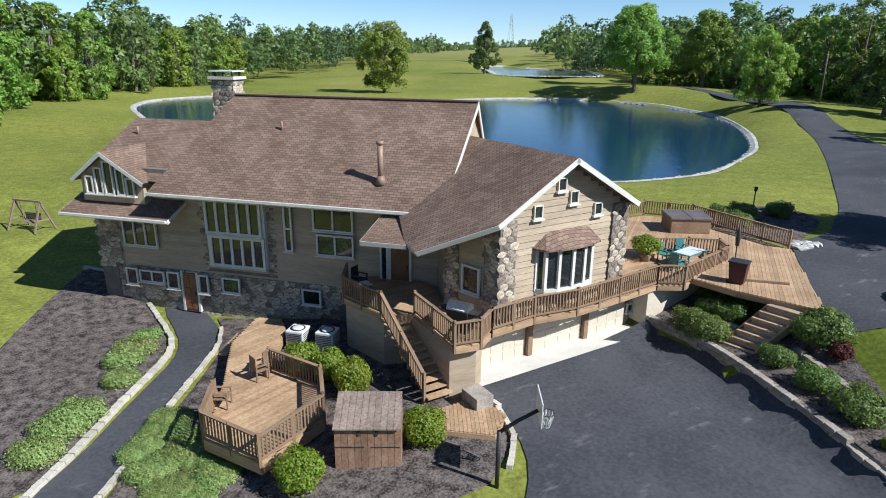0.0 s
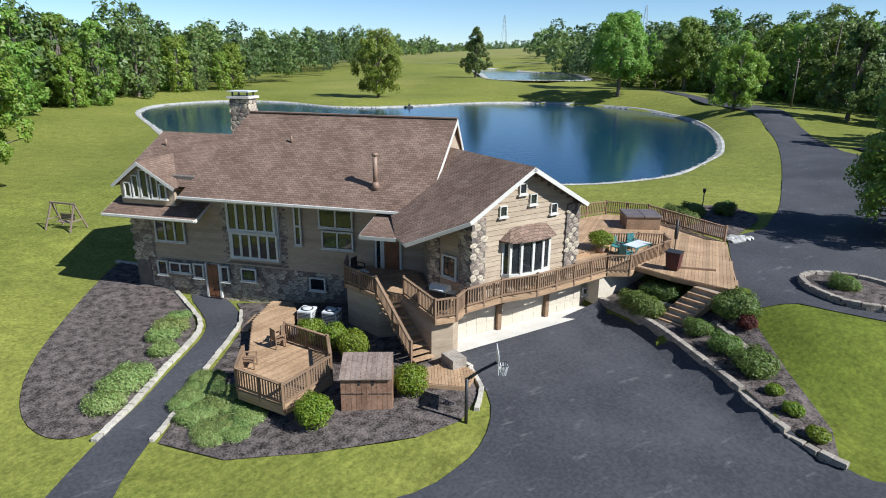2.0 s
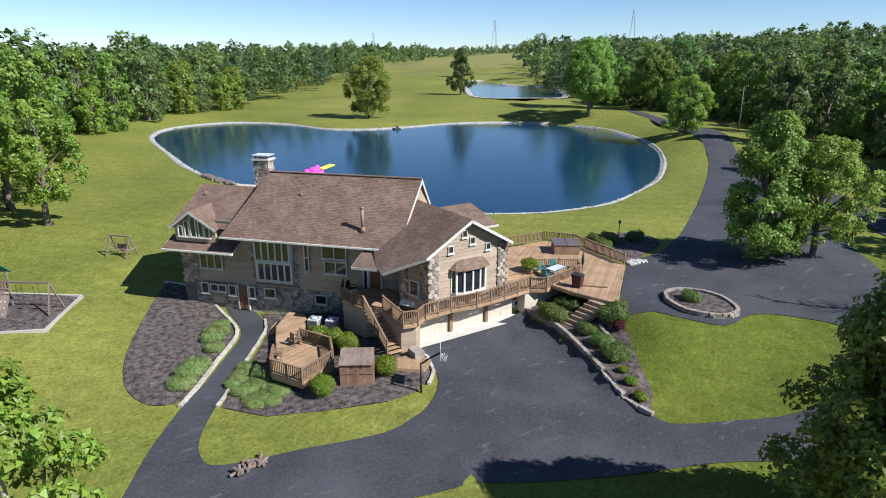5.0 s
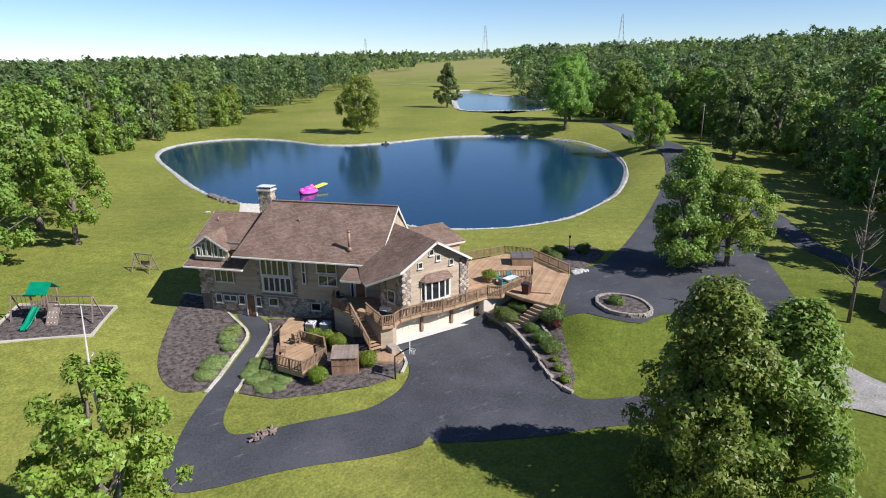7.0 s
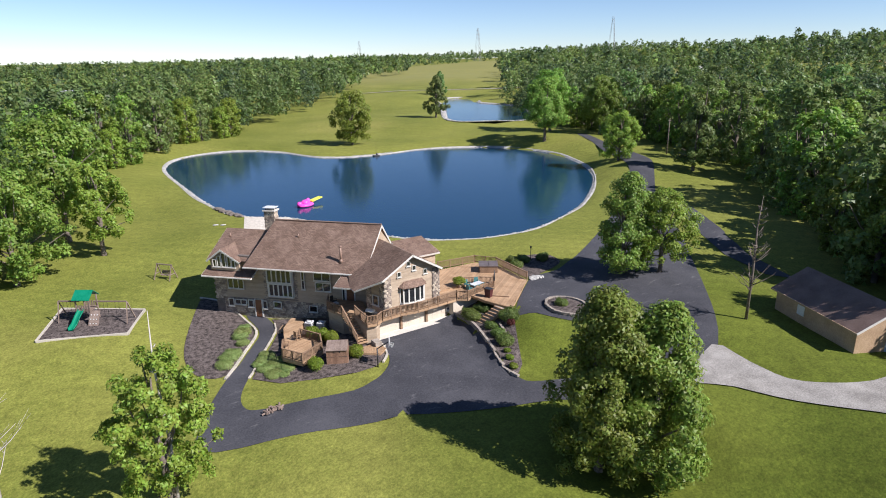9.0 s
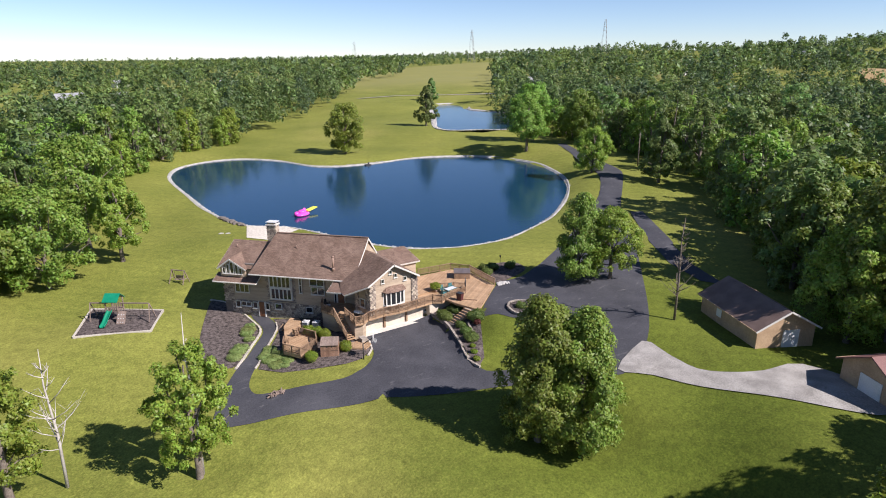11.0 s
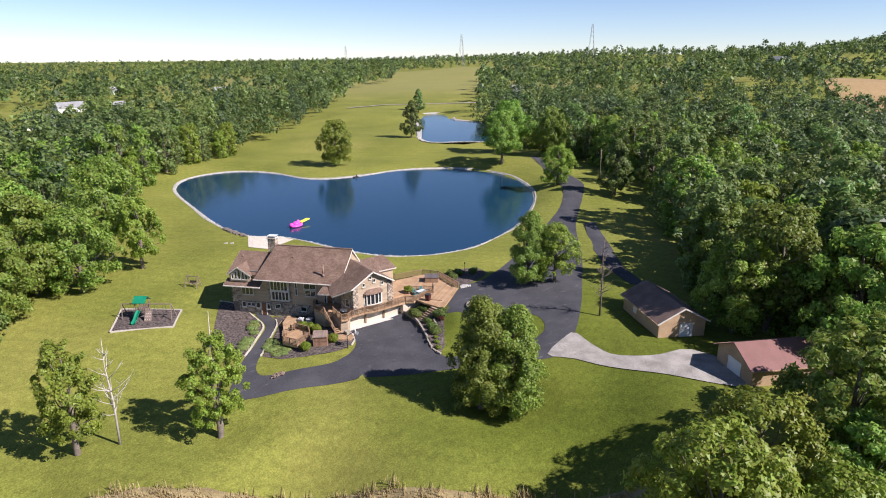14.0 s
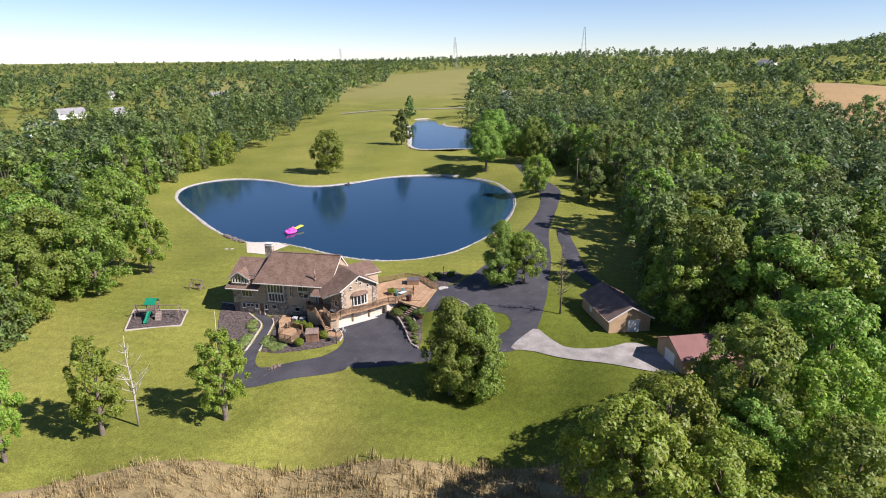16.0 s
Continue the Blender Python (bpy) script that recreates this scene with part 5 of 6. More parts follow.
for x, y, s in ((-8.0, -1.9, 1.05), (-3.75, -2.1, 1.05)):
    shrub(BALL, x, y, "clipped lime-green ball shrub in dark mulch", s, rz=x * 40)
for x, y, s in ((-5.5, 4.9, 0.98), (-4.75, 3.75, 0.95), (-4.45, 2.2, 1.05)):
    shrub(BALL, x, y, "clipped yellow-green shrub beside the lower deck", s, 1.15, x * 50)
for x, y, s in ((10.7, -1.7, 1.1), (10.5, -2.6, 1.15), (12.4, -1.5, 0.95), (12.5, -2.4, 0.95), (12.6, -6.3, 1.35), (10.7, -5.7, 0.85), (10.1, -7.6, 0.95), (9.5, -9.4, 1.12)):
    shrub(BOXB, x, y, "clipped green boxwood in the stair planting bed", s, 0.95, x * 70)
shrub(REDB, 12.0, -7.4, "small dark red barberry in mulch")
shrub(BOXB, 18.2, -8.6, "round green boxwood in the block planter", 0.9, 1.0, 0)
for x, y, s in ((8.6, -10.9, 0.8), (7.9, -12.1, 0.9), (7.3, -13.4, 0.9)):
    shrub(TUFT, x, y, "low bright perennial tuft in mulch", s, 1, x * 60)
for x, y, s in ((-10.4, 13.0, 0.7), (-11.1, 11.3, 1.0), (-11.6, 10.4, 0.9), (-11.9, 8.5, 0.75), (-13.6, 6.6, 1.0), (-14.2, 6.1, 0.95), (-14.9, 5.0, 0.9)):
    shrub(LOWB, x, y, "low spreading sage-green juniper in mulch", s, 0.8, x * 45)
rb = random.Random(4)
for i in range(38):
    t, q = rb.random(), rb.uniform(-1, 1)
    shrub(LOWB, -10.9 - 0.9 * q + (0.5 - t) * 1.0, 1.9 + (t - 0.5) * 4.6 - q * 0.9, "spreading green groundcover beside the lower deck", rb.uniform(0.5, 0.8), 0.6, i * 50)
for x, y, s in ((23.0, 4.5, 1.0), (25.0, 5.5, 1.1), (27.5, 4.5, 1.0), (24.0, 6.5, 0.9), (28.4, 5.2, 0.8)):
    shrub(BOXB, x, y, "dark rounded shrub in the shaded bed", s, 1, x * 30)
rw = np.random.default_rng(61)
bl = []
for _ in range(34):
    bx, by, ba, bh = rw.normal() * 0.45, rw.normal() * 0.45, rw.uniform(0, 6.28), rw.uniform(0.25, 0.7)
    ux, uy, lx, ly = 0.045 * math.cos(ba), 0.045 * math.sin(ba), rw.normal() * 0.22, rw.normal() * 0.22
    bl += [(bx - ux, by - uy, -0.1), (bx + ux, by + uy, -0.1), (bx + ux * 0.3 + lx, by + uy * 0.3 + ly, bh), (bx - ux * 0.3 + lx, by - uy * 0.3 + ly, bh)]
wt = [np.array(bl)]
wv_ = []
for _ in range(4200):
    x, y = rb.uniform(-60, 16), rb.uniform(-62, -10)
    edge = np.interp(x, [-60, -45, -20.7, -8, 2, 14], [-14, -11, -25, -36, -42.5, -54])
    if edge - 14 < y < edge + rb.uniform(-0.8, 0.8):
        wv_.append(wt[0] * rb.uniform(0.5, 1.4) * np.array([1, 1, 1.3]) + np.array([x, y, gz(x, y) + 0.2]))
wv_ = np.concatenate(wv_)
obj("tall_grass_tufts", big_mesh(wv_, np.arange(len(wv_)).reshape(-1, 4), STRAW), label="tufts of tall dry grass along the field edge", category="dry grass", kind="stuff")


# ---- things round the house ----
def ac_unit(x, y, rz):
    a = empty("air_conditioner", x, y, gz(x, y) + 0.05, "pale grey outdoor air conditioner with a round fan grille", "air conditioner", "air conditioners", rz)
    box("base", (-0.48, -0.48, -0.1), (0.48, 0.48, 0.06), CONCRETE, a)
    box("case", (-0.42, -0.42, 0.06), (0.42, 0.42, 0.98), METAL, a, None, 0.05)
    for k in range(9):
        for s in (-1, 1):
            box("louvre", (-0.36, s * 0.43 - 0.008, 0.16 + k * 0.085), (0.36, s * 0.43 + 0.008, 0.19 + k * 0.085), DARK, a)
            box("louvre", (s * 0.43 - 0.008, -0.36, 0.16 + k * 0.085), (s * 0.43 + 0.008, 0.36, 0.19 + k * 0.085), DARK, a)
    tube("fan_ring", [(0, 0, 0.97), (0, 0, 1.0)], 0.34, DARK, a, 20)
    tube("fan_cap", [(0, 0, 0.99), (0, 0, 1.03)], [0.29, 0.22], METAL, a, 20)


ac_unit(-4.75, 7.4, -46)
ac_unit(-3.75, 6.4, -46)

shed = empty("storage_shed", -5.55, -1.7, gz(-5.55, -1.7), "weathered wooden storage shed with double doors", "shed", rz=-31)
box("body", (-1.05, -0.6, 0), (1.05, 0.62, 1.55), SHEDWOOD, shed)
for i in range(10):
    x = -1.05 + i * 0.21
    box("board", (x + 0.006, -0.63, 0.02), (x + 0.204, -0.6, 1.53 if i % 2 else 1.54), SHEDWOOD, shed)
    obj("roof_board", mesh_of([(x + 0.005 - 0.03, -0.75, 1.52), (x + 0.2, -0.75, 1.52), (x + 0.2, 0.75, 1.98), (x + 0.005 - 0.03, 0.75, 1.98), (x + 0.005 - 0.03, -0.75, 1.56), (x + 0.2, -0.75, 1.56), (x + 0.2, 0.75, 2.02), (x + 0.005 - 0.03, 0.75, 2.02)], BOXF, WEATHERED), shed)
    box("back_board", (x + 0.006, 0.5, 1.5), (x + 0.204, 0.62, 1.88), WEATHERED, shed)
for x in (-0.28, 0.28):
    box("hinge", (x - 0.04, -0.66, 1.25), (x + 0.04, -0.63, 1.42), DARK, shed)
for x0 in (-1.03, 0.1):
    box("door_edge", (x0, -0.645, 0.82), (x0 + 0.92, -0.63, 0.85), DARK, shed)

hoop = empty("basketball_hoop", -2.9, -5.08, gz(-2.9, -5.08), "black basketball post with a clear backboard and net", "basketball hoop", rz=-33)
tube("post", [(0, 0, -0.1), (0, 0, 2.0)], 0.07, DARK, hoop, 10)
tube("arm", [(0, 0, 1.95), (0.55, 0.1, 2.3), (1.15, 0.2, 2.6)], 0.06, DARK, hoop, 8)
box("backboard", (1.17, -0.4, 2.35), (1.2, 0.75, 3.15), METAL, hoop)
ring = [(1.42 + 0.22 * math.cos(a), 0.2 + 0.22 * math.sin(a), 2.52) for a in np.linspace(0, 6.283, 17)]
tube("rim", ring, 0.018, DARK, hoop, 6)
for k in range(12):
    a0, a1 = 6.283 * k / 12, 6.283 * (k + 1) / 12
    for s in (a0 + 0.4, a0 - 0.4):
        stick("net_cord", (1.42 + 0.22 * math.cos(a0), 0.2 + 0.22 * math.sin(a0), 2.52), (1.42 + 0.1 * math.cos(s), 0.2 + 0.1 * math.sin(s), 2.05), 0.015, 0.015, METAL, hoop)

grill = empty("gas_grill", -0.5, 0.7, DZ, "black gas grill with a steel lid", "grill", rz=-60)
box("cart", (-0.45, -0.28, 0.05), (0.45, 0.28, 0.72), DARK, grill, None, 0.02)
box("firebox", (-0.45, -0.3, 0.72), (0.45, 0.3, 0.92), DARK, grill, None, 0.02)
lv = [(x, 0.3 * math.cos(a), 0.92 + 0.3 * math.sin(a)) for x in (-0.45, 0.45) for a in np.linspace(0, math.pi, 9)]
obj("lid", mesh_of(lv, [(i, i + 1, 10 + i, 9 + i) for i in range(8)] + [tuple(range(9)), tuple(range(17, 8, -1))], STEEL), grill)
for x in (-0.82, 0.48):
    box("side_shelf", (x, -0.26, 0.86), (x + 0.34, 0.26, 0.9), DARK, grill)
tube("handle", [(-0.35, -0.36, 1.02), (0.35, -0.36, 1.02)], 0.02, METAL, grill)

tub = empty("hot_tub", 19.0, 5.4, DZ + 0.22, "covered hot tub with brown wooden sides", "hot tub", rz=-35)
box("side", (-1.15, -1.0, 0.0), (1.15, 1.0, 0.82), RAIL, tub, None, 0.03)
box("cover", (-1.22, -1.07, 0.82), (-0.01, 1.07, 0.97), TAUPE, tub, None, 0.04)
box("cover", (0.01, -1.07, 0.82), (1.22, 1.07, 0.97), TAUPE, tub, None, 0.04)

table = empty("patio_table", 14.0, 1.3, DZ, "pale glass-topped patio table", "patio table", rz=8)
box("top", (-0.85, -0.5, 0.72), (0.85, 0.5, 0.76), TEAL, table, None, 0.015)
box("glass", (-0.78, -0.43, 0.762), (0.78, 0.43, 0.772), METAL, table)
for x in (-0.75, 0.75):
    for y in (-0.42, 0.42):
        tube("leg", [(x, y, 0), (x * 0.95, y * 0.95, 0.72)], 0.03, TEAL, table)


def patio_chair(x, y, z, rz, label="teal painted patio armchair", m_=TEAL):
    c = empty("patio_chair", x, y, z, label, "chair", "patio chairs", rz)
    box("seat", (-0.27, -0.27, 0.4), (0.27, 0.27, 0.45), m_, c, None, 0.01)
    for k in range(5):
        box("slat", (-0.26 + k * 0.108, 0.25, 0.45), (-0.17 + k * 0.108, 0.28, 1.0), m_, c)
    for sx in (-0.26, 0.26):
        for sy in (-0.24, 0.26):
            box("leg", (sx - 0.025, sy - 0.025, 0), (sx + 0.025, sy + 0.025, 0.62), m_, c)
        box("arm", (sx - 0.04, -0.28, 0.62), (sx + 0.04, 0.28, 0.66), m_, c)


for x, y, a in ((12.7, 1.0, 90), (13.4, 2.3, 10), (14.8, 2.3, -10)):
    patio_chair(x, y, DZ, a, "teal painted armchair at the patio table")
patio_chair(-7.35, 4.35, LZ, 100, "brown slatted wooden chair on the patio deck", RAIL)
patio_chair(-9.1, 3.0, LZ, 60, "brown slatted wooden chair beside the deck railing", RAIL)
patio_chair(-1.9, 6.9, DZ, 30, "dark wooden armchair beside the entry", DARK)
lt = empty("side_table", -2.2, 6.0, DZ, "low pale round-edged table by the entry", "side table")
box("top", (-0.4, -0.3, 0.5), (0.4, 0.3, 0.55), CONCRETE, lt, None, 0.02)
for x in (-0.33, 0.33):
    box("leg", (x - 0.03, -0.25, 0), (x + 0.03, 0.25, 0.5), DARK, lt)
pot = empty("potted_plant", 12.6, 2.9, DZ, "large leafy plant in a brown pot", "potted plant")
tube("pot", [(0, 0, 0), (0, 0, 0.4)], [0.22, 0.32], FLUE, pot, 14)
pl = obj("foliage", BALL, pot, pose(0, 0, 0.35) @ Matrix.Diagonal((1.1, 1.1, 0.75, 1)))
bin_ = empty("wheeled_bin", 13.3, -1.9, DZ + 0.22, "dark maroon wheeled bin with a black lid", "bin", rz=20)
bm_ = [(-0.28, -0.32, 0.05), (0.28, -0.32, 0.05), (0.28, 0.3, 0.05), (-0.28, 0.3, 0.05), (-0.34, -0.4, 1.0), (0.34, -0.4, 1.0), (0.34, 0.4, 1.0), (-0.34, 0.4, 1.0)]
obj("body", mesh_of(bm_, BOXF, MAROON), bin_)
box("lid", (-0.36, -0.43, 1.0), (0.36, 0.44, 1.07), DARK, bin_, None, 0.02)
for x in (-0.3, 0.3):
    tube("wheel", [(x - 0.03, 0.32, 0.1), (x + 0.03, 0.32, 0.1)], 0.1, DARK, bin_, 12)
um = empty("patio_umbrella", 15.3, -0.4, DZ + 0.2, "closed dark patio umbrella on a pole", "umbrella")
tube("pole", [(0, 0, 0), (0, 0, 2.4)], 0.03, DARK, um)
tube("canopy", [(0, 0, 1.1), (0, 0, 1.5), (0, 0, 2.35)], [0.09, 0.12, 0.03], DARK, um)
lp = empty("garden_lamp", 26.7, 5.9, gz(26.7, 5.9), "slim black garden lamp post", "lamp post")
tube("post", [(0, 0, 0), (0, 0, 1.6)], 0.04, DARK, lp)
tube("head", [(0, 0, 1.55), (0, 0, 1.85)], [0.1, 0.13], DARK, lp)
rkm = rock_mesh(RIPRAP, 8, 0.6)
for i in range(14):
    obj("white_stone", rkm, None, pose(21.3 + 1.6 * rb.random(), -0.6 + 1.3 * rb.random(), gz(21.8, 0) + 0.1, 0, 0, i * 50) @ Matrix.Diagonal((0.7, 0.6, 0.5, 1)), "white landscape stone beside the deck corner", "stone", "white stones")
for i in range(16):
    obj("firewood_log", mesh_of([(x, 0.09 * math.cos(a), 0.09 * math.sin(a)) for x in (-0.35, 0.35) for a in np.linspace(0, 5.5, 8)], [(k, (k + 1) % 8, 8 + (k + 1) % 8, 8 + k) for k in range(8)] + [tuple(range(7, -1, -1)), tuple(range(8, 16))], WEATHERED), None, pose(-13.6 + rb.uniform(-0.9, 0.9), -5.7 + rb.uniform(-0.4, 0.4) * 0.8, gz(-13.6, -5.7) + 0.15 + 0.12 * (i % 2), rb.uniform(-8, 8), rb.uniform(-8, 8), rb.uniform(0, 180)), "split pale firewood log on the drive edge", "log", "firewood")

# ---- playground and swing ----
PX, PY = -24.6, 21.3
pad = [(-30.2, 19.4), (-21.9, 16.3), (-19.1, 22.8), (-27.2, 28.0)]
sheet("play_bed", pad, 0.1, MULCH, "dark rubber mulch play bed", "mulch bed", 0.6, bump=0.04)
fr = empty("timber_border", PX, PY, gz(PX, PY), "grey timber border round the play bed", "border")
for p, q in zip(pad, pad[1:] + pad[:1]):
    o = stick("timber", (p[0], p[1], gz(*p) + 0.12), (q[0], q[1], gz(*q) + 0.12), 0.2, 0.3, LIME, fr)
    o.matrix_basis = fr.matrix_basis.inverted() @ o.matrix_basis
ps = empty("playset", PX - 0.3, PY + 1.0, gz(PX, PY) + 0.05, "wooden playset with green roof, slide and swings", "playset", rz=-36)
for x in (-0.75, 0.75):
    for y in (-0.75, 0.75):
        box("post", (x - 0.06, y - 0.06, 0), (x + 0.06, y + 0.06, 2.9), WEATHERED, ps)
box("platform", (-0.8, -0.8, 1.4), (0.8, 0.8, 1.5), WEATHERED, ps)
for s in (-1, 1):
    obj("roof_panel", mesh_of([(-1.0, s * 1.05, 2.75), (1.0, s * 1.05, 2.75), (1.0, 0, 3.6), (-1.0, 0, 3.6), (-1.0, s * 1.05, 2.82), (1.0, s * 1.05, 2.82), (1.0, 0, 3.67), (-1.0, 0, 3.67)], BOXF, GREEN), ps)
    for k in range(6):
        box("slat", (-0.75 + k * 0.26, s * 0.76 - 0.015, 1.5), (-0.58 + k * 0.26, s * 0.76 + 0.015, 2.1), WEATHERED, ps)
sl = [(-0.25, -0.8, 1.5), (-0.25, -1.5, 1.1), (-0.25, -2.4, 0.45), (-0.25, -3.1, 0.2)]
sv, sf = [], []
for p in sl:
    for dx, dz in ((-0.32, 0.22), (-0.26, 0.0), (0.26, 0.0), (0.32, 0.22), (0.3, -0.06), (-0.3, -0.06)):
        sv.append((p[0] + dx, p[1], p[2] + dz))
for i in range(3):
    for k in range(6):
        sf.append((i * 6 + k, i * 6 + (k + 1) % 6, i * 6 + 6 + (k + 1) % 6, i * 6 + 6 + k))
obj("slide", mesh_of(sv, sf, GREEN, True), ps)
obj("climbing_wall", mesh_of([(0.8, -1.7, 0), (1.9, -1.7, 0), (1.9, -0.8, 1.5), (0.8, -0.8, 1.5), (0.8, -1.62, 0), (1.9, -1.62, 0), (1.9, -0.72, 1.5), (0.8, -0.72, 1.5)], BOXF, WEATHERED), ps)
for i in range(9):
    t = (i // 3 + 0.6) / 3.6
    box("hold", (0.95 + (i % 3) * 0.33, -1.72 + 0.9 * t, 1.5 * t - 0.03), (1.05 + (i % 3) * 0.33, -1.64 + 0.9 * t, 1.5 * t + 0.06), HOUSEWHITE, ps)
for x0, x1 in ((0.8, 4.6), (-0.8, -3.2)):
    stick("beam", (x0, 0, 2.3), (x1, 0, 2.3), 0.12, 0.14, WEATHERED, ps)
    for y in (-0.9, 0.9):
        stick("leg", (x1, 0, 2.3), (x1 + 0.2, y, 0), 0.1, 0.1, WEATHERED, ps)
    for t in (0.35, 0.7):
        xm = x0 + (x1 - x0) * t
        for d in (-0.22, 0.22):
            stick("chain", (xm + d, 0, 2.25), (xm + d, 0, 0.55), 0.02, 0.02, DARK, ps)
        box("swing_seat", (xm - 0.26, -0.1, 0.5), (xm + 0.26, 0.1, 0.55), DARK, ps)
sw = empty("garden_swing", -14.9, 31.8, gz(-14.9, 31.8), "wooden garden swing bench in a log frame", "garden swing", rz=-50)
for x in (-1.1, 1.1):
    for y in (-0.8, 0.8):
        stick("leg", (x * 1.1, y, 0), (x, 0, 2.0), 0.1, 0.1, WEATHERED, sw)
    stick("brace", (x * 1.07, -0.5, 0.75), (x * 1.07, 0.5, 0.75), 0.08, 0.08, WEATHERED, sw)
stick("beam", (-1.25, 0, 2.0), (1.25, 0, 2.0), 0.12, 0.12, WEATHERED, sw)
for k in range(4):
    box("seat_slat", (-0.7, -0.3 + k * 0.14, 0.55), (0.7, -0.18 + k * 0.14, 0.58), WEATHERED, sw)
    box("back_slat", (-0.7, 0.26, 0.62 + k * 0.13), (0.7, 0.29, 0.73 + k * 0.13), WEATHERED, sw)
for x in (-0.68, 0.68):
    stick("chain", (x, 0, 1.95), (x, 0, 0.58), 0.02, 0.02, DARK, sw)


# ---- pond things ----
fl = empty("inflatable_float", 14.6, 55.2, 2.3, "bright pink inflatable flamingo float with yellow slide", "inflatable float", rz=25)
for k, (x, y, z, rx, ry, rz_) in enumerate(((0, 0, 0.25, 1.9, 1.3, 0.45), (0.1, 0, 0.75, 1.0, 0.8, 0.45), (-1.5, 0, 0.6, 0.6, 0.5, 0.5), (1.3, 0.5, 0.7, 0.5, 0.35, 0.55))):
    bm = bmesh.new()
    bmesh.ops.create_uvsphere(bm, u_segments=18, v_segments=10, radius=1.0)
    for v in bm.verts:
        v.co = Vector((v.co.x * rx, v.co.y * ry, v.co.z * rz_)) + Vector((x, y, z))
    me = bpy.data.meshes.new("mesh")
    bm.to_mesh(me)
    bm.free()
    me.materials.append(PINK)
    me.polygons.foreach_set("use_smooth", [True] * len(me.polygons))
    obj("tube", me, fl)
box("slide", (1.5, -0.5, 0.35), (4.4, 0.6, 0.6), YELLOW, fl, pose(0, 0, 0, 0, -6, 0), 0.1)
rkd = rock_mesh(MORTAR, 9, 0.7)
for i in range(16):
    t = i / 15
    obj("boulder", rkd, None, pose(0.0 + 2.0 * t + rb.uniform(-0.4, 0.4), 62 - 8.5 * t, 2.55, 0, 0, i * 70) @ Matrix.Diagonal((1.5, 1.2, 1.0, 1)), "dark grey boulder on the pond bank", "boulder", "pond boulders")
sheet("sand_beach", [(2.4, 53), (-0.2, 45), (2.8, 41.5), (9.6, 44.5), (9.0, 48)], 0.12, LIME, "pale sand beach ramp into the pond", "beach", 0.8)
fo = empty("fountain_float", 54.8, 101.6, 2.3, "small dark floating pump on the pond", "pond pump")
box("hull", (-0.9, -0.5, -0.1), (0.9, 0.5, 0.35), DARK, fo, None, 0.1)
tube("stem", [(0.2, 0, 0.3), (0.2, 0, 0.95)], [0.3, 0.12], DARK, fo)
for x, y in ((-3.2, 50.5), (-2.2, 49.6)):
    obj("lawn_stone", rkm, None, pose(x, y, gz(x, y) + 0.1) @ Matrix.Diagonal((1.0, 0.6, 0.5, 1)), "pale stone lying on the lawn", "stone", "lawn stones")


# ---- outbuildings ----
def gabled(name, x, y, rz, L, Wd, eave, ridge, wall, roofm, label, category, doors=()):
    """A gabled building whose ridge runs along its own x."""
    z = gz(x, y) - 0.1
    b = empty(name, x, y, z, label, category, rz=rz)
    h, w = L / 2, Wd / 2
    v = [(-h, -w, 0), (h, -w, 0), (h, w, 0), (-h, w, 0), (-h, -w, eave), (h, -w, eave), (h, w, eave), (-h, w, eave), (-h, 0, ridge - 0.1), (h, 0, ridge - 0.1)]
    obj("wall", mesh_of(v, [(0, 1, 5, 4), (2, 3, 7, 6), (1, 2, 6, 9, 5), (3, 0, 4, 8, 7), (3, 2, 1, 0)], wall), b)
    o = 0.45
    k = (ridge - eave) / w
    for s in (-1, 1):
        e = eave - o * k
        q = [(-h - o, s * (w + o), e), (h + o, s * (w + o), e), (h + o, 0, ridge), (-h - o, 0, ridge)]
        r = obj("roof", mesh_of([(a, c, d - 0.08) for a, c, d in q] + [(a, c, d + 0.06) for a, c, d in q], BOXF, roofm), b)
        stick("fascia", (h + o, s * (w + o), e), (h + o, 0, ridge), 0.06, 0.2, WHITE, r)
        stick("fascia", (-h - o, s * (w + o), e), (h + o, s * (w + o), e), 0.06, 0.16, wall, r)
    for side, a0, a1, z0, z1, m_ in doors:
        if side == "end":
            box("door", (h - 0.02, a0, z0), (h + 0.06, a1, z1), m_, b)
        elif side == "start":
            box("door", (-h - 0.06, a0, z0), (-h + 0.02, a1, z1), m_, b)
        else:
            box("window", (a0, -w - 0.05, z0), (a1, -w + 0.02, z1), m_, b)
    return b


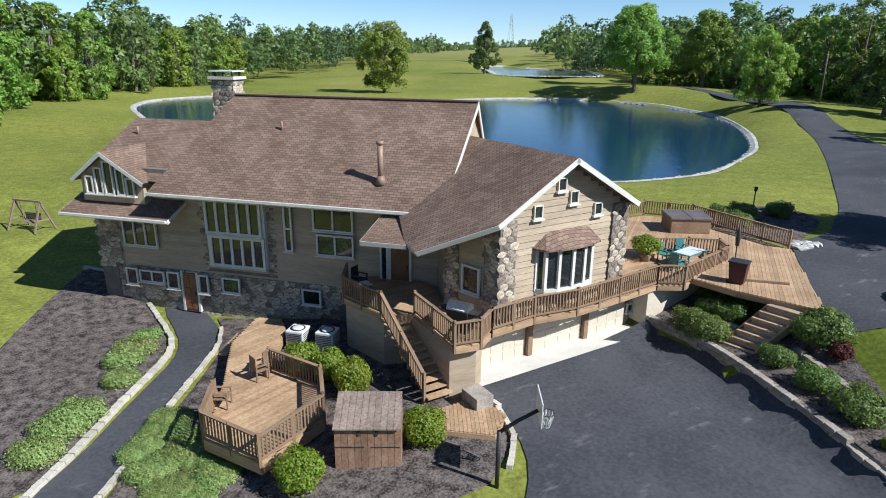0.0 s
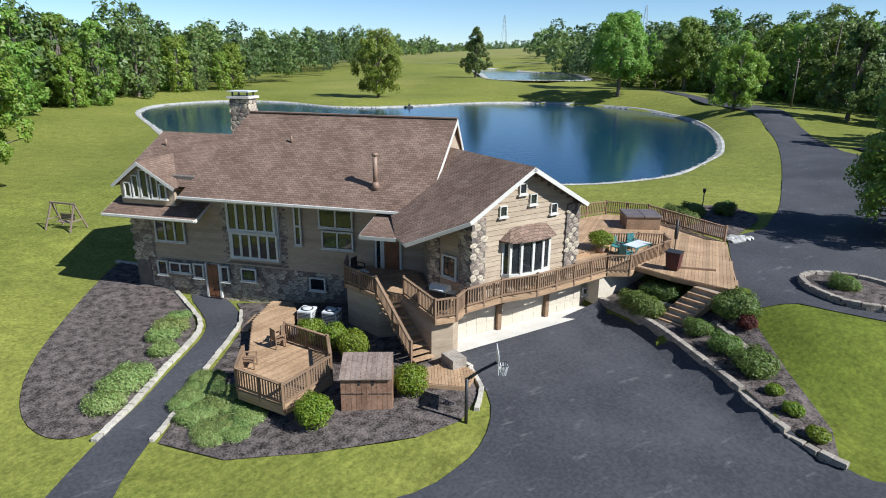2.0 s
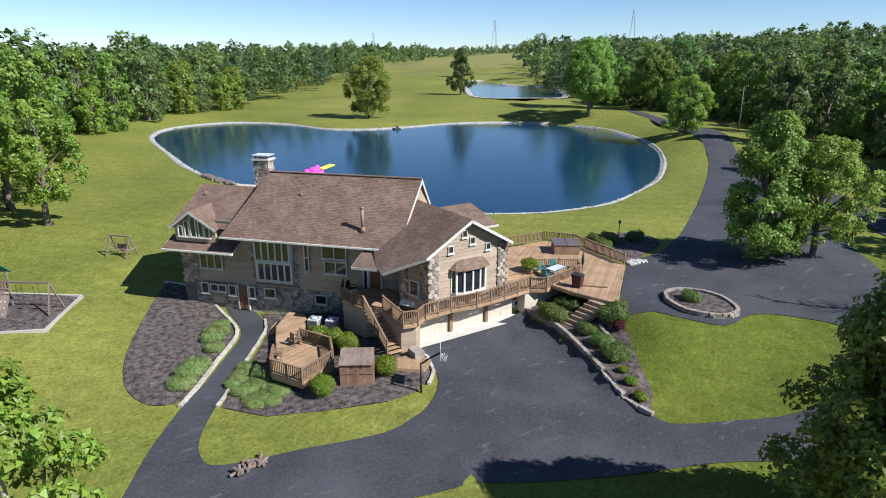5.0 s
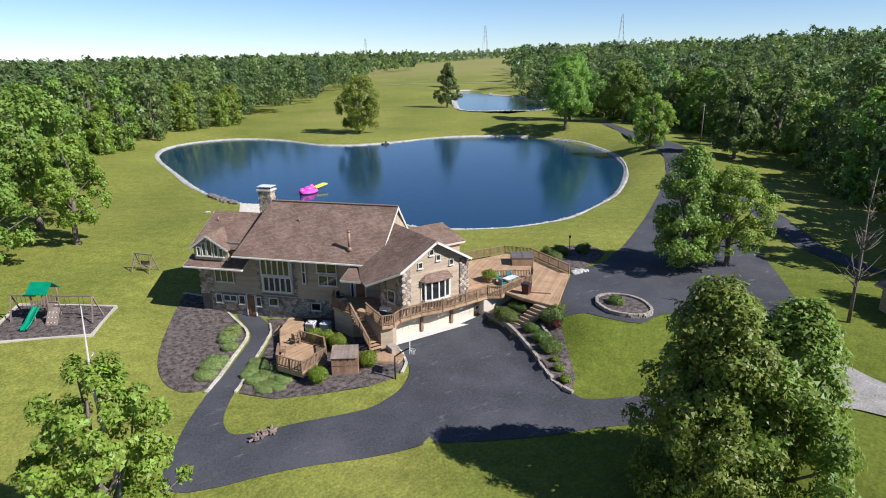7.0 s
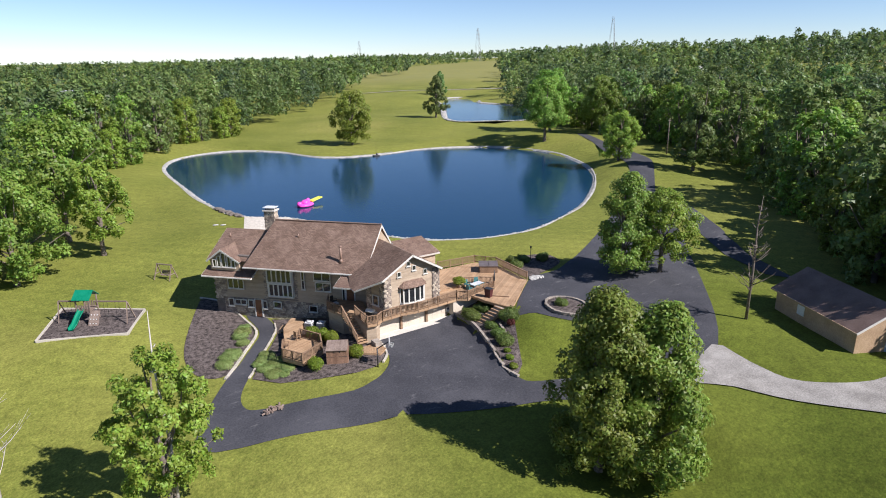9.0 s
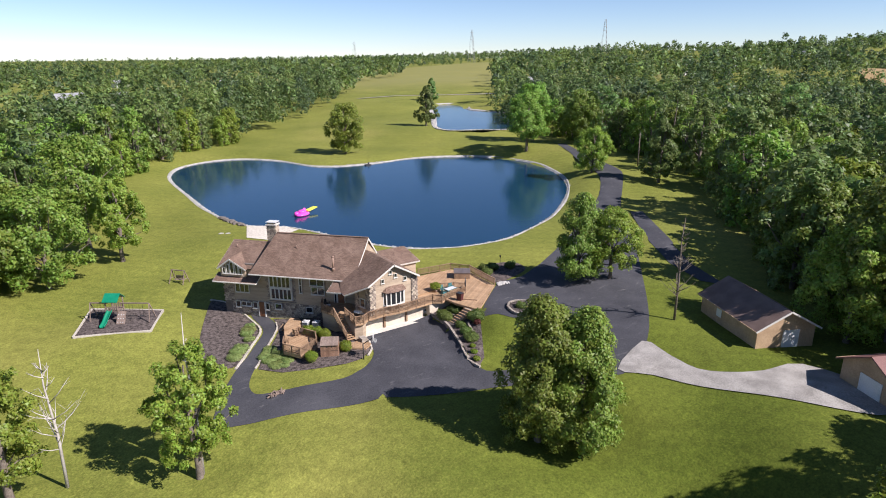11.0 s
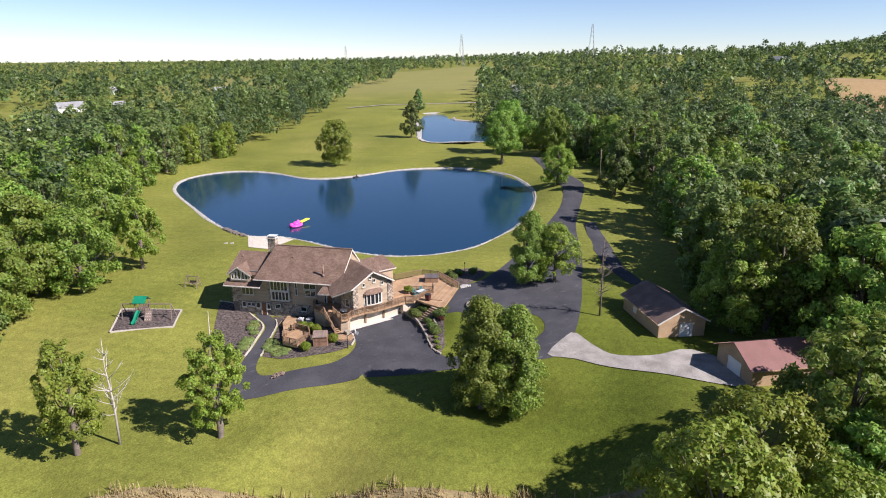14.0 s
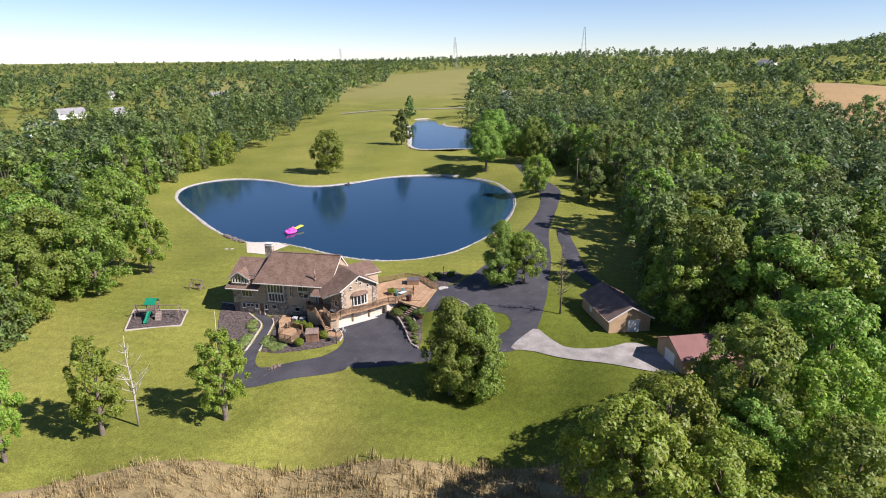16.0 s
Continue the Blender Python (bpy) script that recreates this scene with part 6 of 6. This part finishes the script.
gabled("barn", 36.8, -29.1, -116.0, 11.0, 7.0, 2.6, 4.5, BARNWALL, BARNROOF, "tan wooden garage barn with a brown shingle roof", "barn", (("end", -0.4, 1.6, 0.05, 2.2, HOUSEWHITE), ("side", -2.2, -1.2, 1.0, 2.0, HOUSEWHITE)))
gabled("red_roof_shed", 35.6, -46.4, -26.0, 11.0, 7.0, 2.6, 4.4, BARNWALL, ROOFRED, "tan shed with a dull red metal roof", "shed", (("start", -1.4, 1.2, 0.05, 2.2, HOUSEWHITE),))
for x, y, rz, L, w, roofm, lab in ((6, 438, 20, 20, 10, HOUSEROOF, "pale house in a clearing of the woods"), (34, 418, 40, 14, 9, HOUSEROOF, "small pale house among trees"), (146, 545, 10, 18, 10, HOUSEROOF, "pale farm building among trees"), (69, 650, 30, 16, 9, HOUSEROOF, "white house far off among trees"),
                                (330, 185, 60, 14, 9, ROOFRED, "small barn with a dull red roof"), (620, 330, 20, 18, 10, HOUSEROOF, "white house beyond the crop field"), (760, 330, 70, 22, 11, HOUSEROOF, "white house with grey roof beyond the field"), (560, 345, 0, 20, 10, HOUSEROOF, "grey-roofed farmhouse beyond the field"), (300, 300, 30, 16, 9, HOUSEROOF, "house half hidden at the wood edge"),
                                (-420, 700, 20, 40, 14, HOUSEROOF, "long pale building far off in the woods"), (-18, 335, 10, 16, 9, HOUSEROOF, "white house far off in the woods")):
    gabled("farmhouse", x, y, rz, L, w, 4.2, 7.5, HOUSEWHITE, roofm, lab, "house")

# ---- bare trees and poles ----
def bare_tree(x, y, h, label, seed, n=26, spread=0.25, mat_=PALEBARK):
    r = random.Random(seed)
    b = empty("bare_tree", x, y, gz(x, y), label, "dead tree")
    tube("trunk", [(0, 0, -0.2), (0.1, 0.05, h * 0.4), (-0.15, 0.1, h * 0.75), (0, 0, h)], [0.16, 0.12, 0.07, 0.02], mat_, b, 7)
    for i in range(n):
        z = h * r.uniform(0.22, 0.92)
        a, l = r.uniform(0, 6.28), h * spread * r.uniform(0.4, 1.0) * (1.15 - z / h)
        p, q = Vector((0, 0, z)), Vector((l * math.cos(a), l * math.sin(a), z + l * r.uniform(0.5, 1.2)))
        tube("branch", [p, p.lerp(q, 0.5) + Vector((0, 0, -0.08 * l)), q], [0.05, 0.035, 0.012], mat_, b, 5)
        for _ in range(2):
            w = p.lerp(q, r.uniform(0.4, 0.8))
            tube("twig", [w, w + Vector((r.uniform(-1, 1), r.uniform(-1, 1), r.uniform(0.2, 1))) * l * 0.4], [0.018, 0.006], mat_, b, 4)


bare_tree(-33.5, -7.0, 13.5, "bare pale dead tree on the front lawn", 3, 26, 0.32)
bare_tree(30.6, -22.6, 13.0, "bare slender dead tree beside the barn", 6, 44, 0.2, BARK)
bare_tree(-23.1, -11.9, 16.0, "thin bare dead stem rising through a maple", 9, 6, 0.08)
pole = empty("utility_pole", 108, 45.1, gz(108, 45.1), "plain wooden utility pole beside the lane", "utility pole")
tube("shaft", [(0, 0, -0.3), (0, 0, 9.0)], [0.17, 0.11], BARK, pole)
box("crossarm", (-0.6, -0.05, 8.4), (0.6, 0.05, 8.5), BARK, pole)


def pylon(x, y, h):
    p = empty("pylon", x, y, gz(x, y), "distant grey steel lattice power pylon", "pylon", "power pylons", 30)
    k = h * 0.09
    for sx in (-1, 1):
        for sy in (-1, 1):
            stick("leg", (sx * k, sy * k, 0), (sx * k * 0.15, sy * k * 0.15, h), h * 0.005, h * 0.004, HOUSEROOF, p)
    for i in range(7):
        z, w = h * i / 8, k * (1 - 0.85 * i / 8)
        z2, w2 = h * (i + 1) / 8, k * (1 - 0.85 * (i + 1) / 8)
        stick("lattice", (-w, -w, z), (w2, -w2, z2), h * 0.005, h * 0.004, HOUSEROOF, p)
        stick("lattice", (w, -w, z), (-w2, -w2, z2), h * 0.005, h * 0.004, HOUSEROOF, p)
    for z in (0.72, 0.82, 0.92):
        stick("arm", (-h * 0.12, 0, h * z), (h * 0.12, 0, h * z), h * 0.007, h * 0.007, HOUSEROOF, p)


for x, y, h in ((700, 900, 62), (900, 760, 72), (560, 1100, 50)):
    pylon(x, y, h)
gr = empty("tree_clump", 285, 32, gz(285, 32), "dense dark round clump of trees in the field", "tree clump")
for i, (dx, dy, s) in enumerate(((0, 0, 1.2), (9, 4, 1.1), (-8, 3, 1.0), (3, -9, 1.1), (14, -6, 0.9), (-5, 11, 1.0))):
    obj("trunk", FOREST[2][0], gr, pose(dx, dy, 0, 0, 0, i * 60) @ Matrix.Scale(s, 4))
    obj("crown", FOREST[2][1], gr, pose(dx, dy, 0, 0, 0, i * 60) @ Matrix.Scale(s, 4))
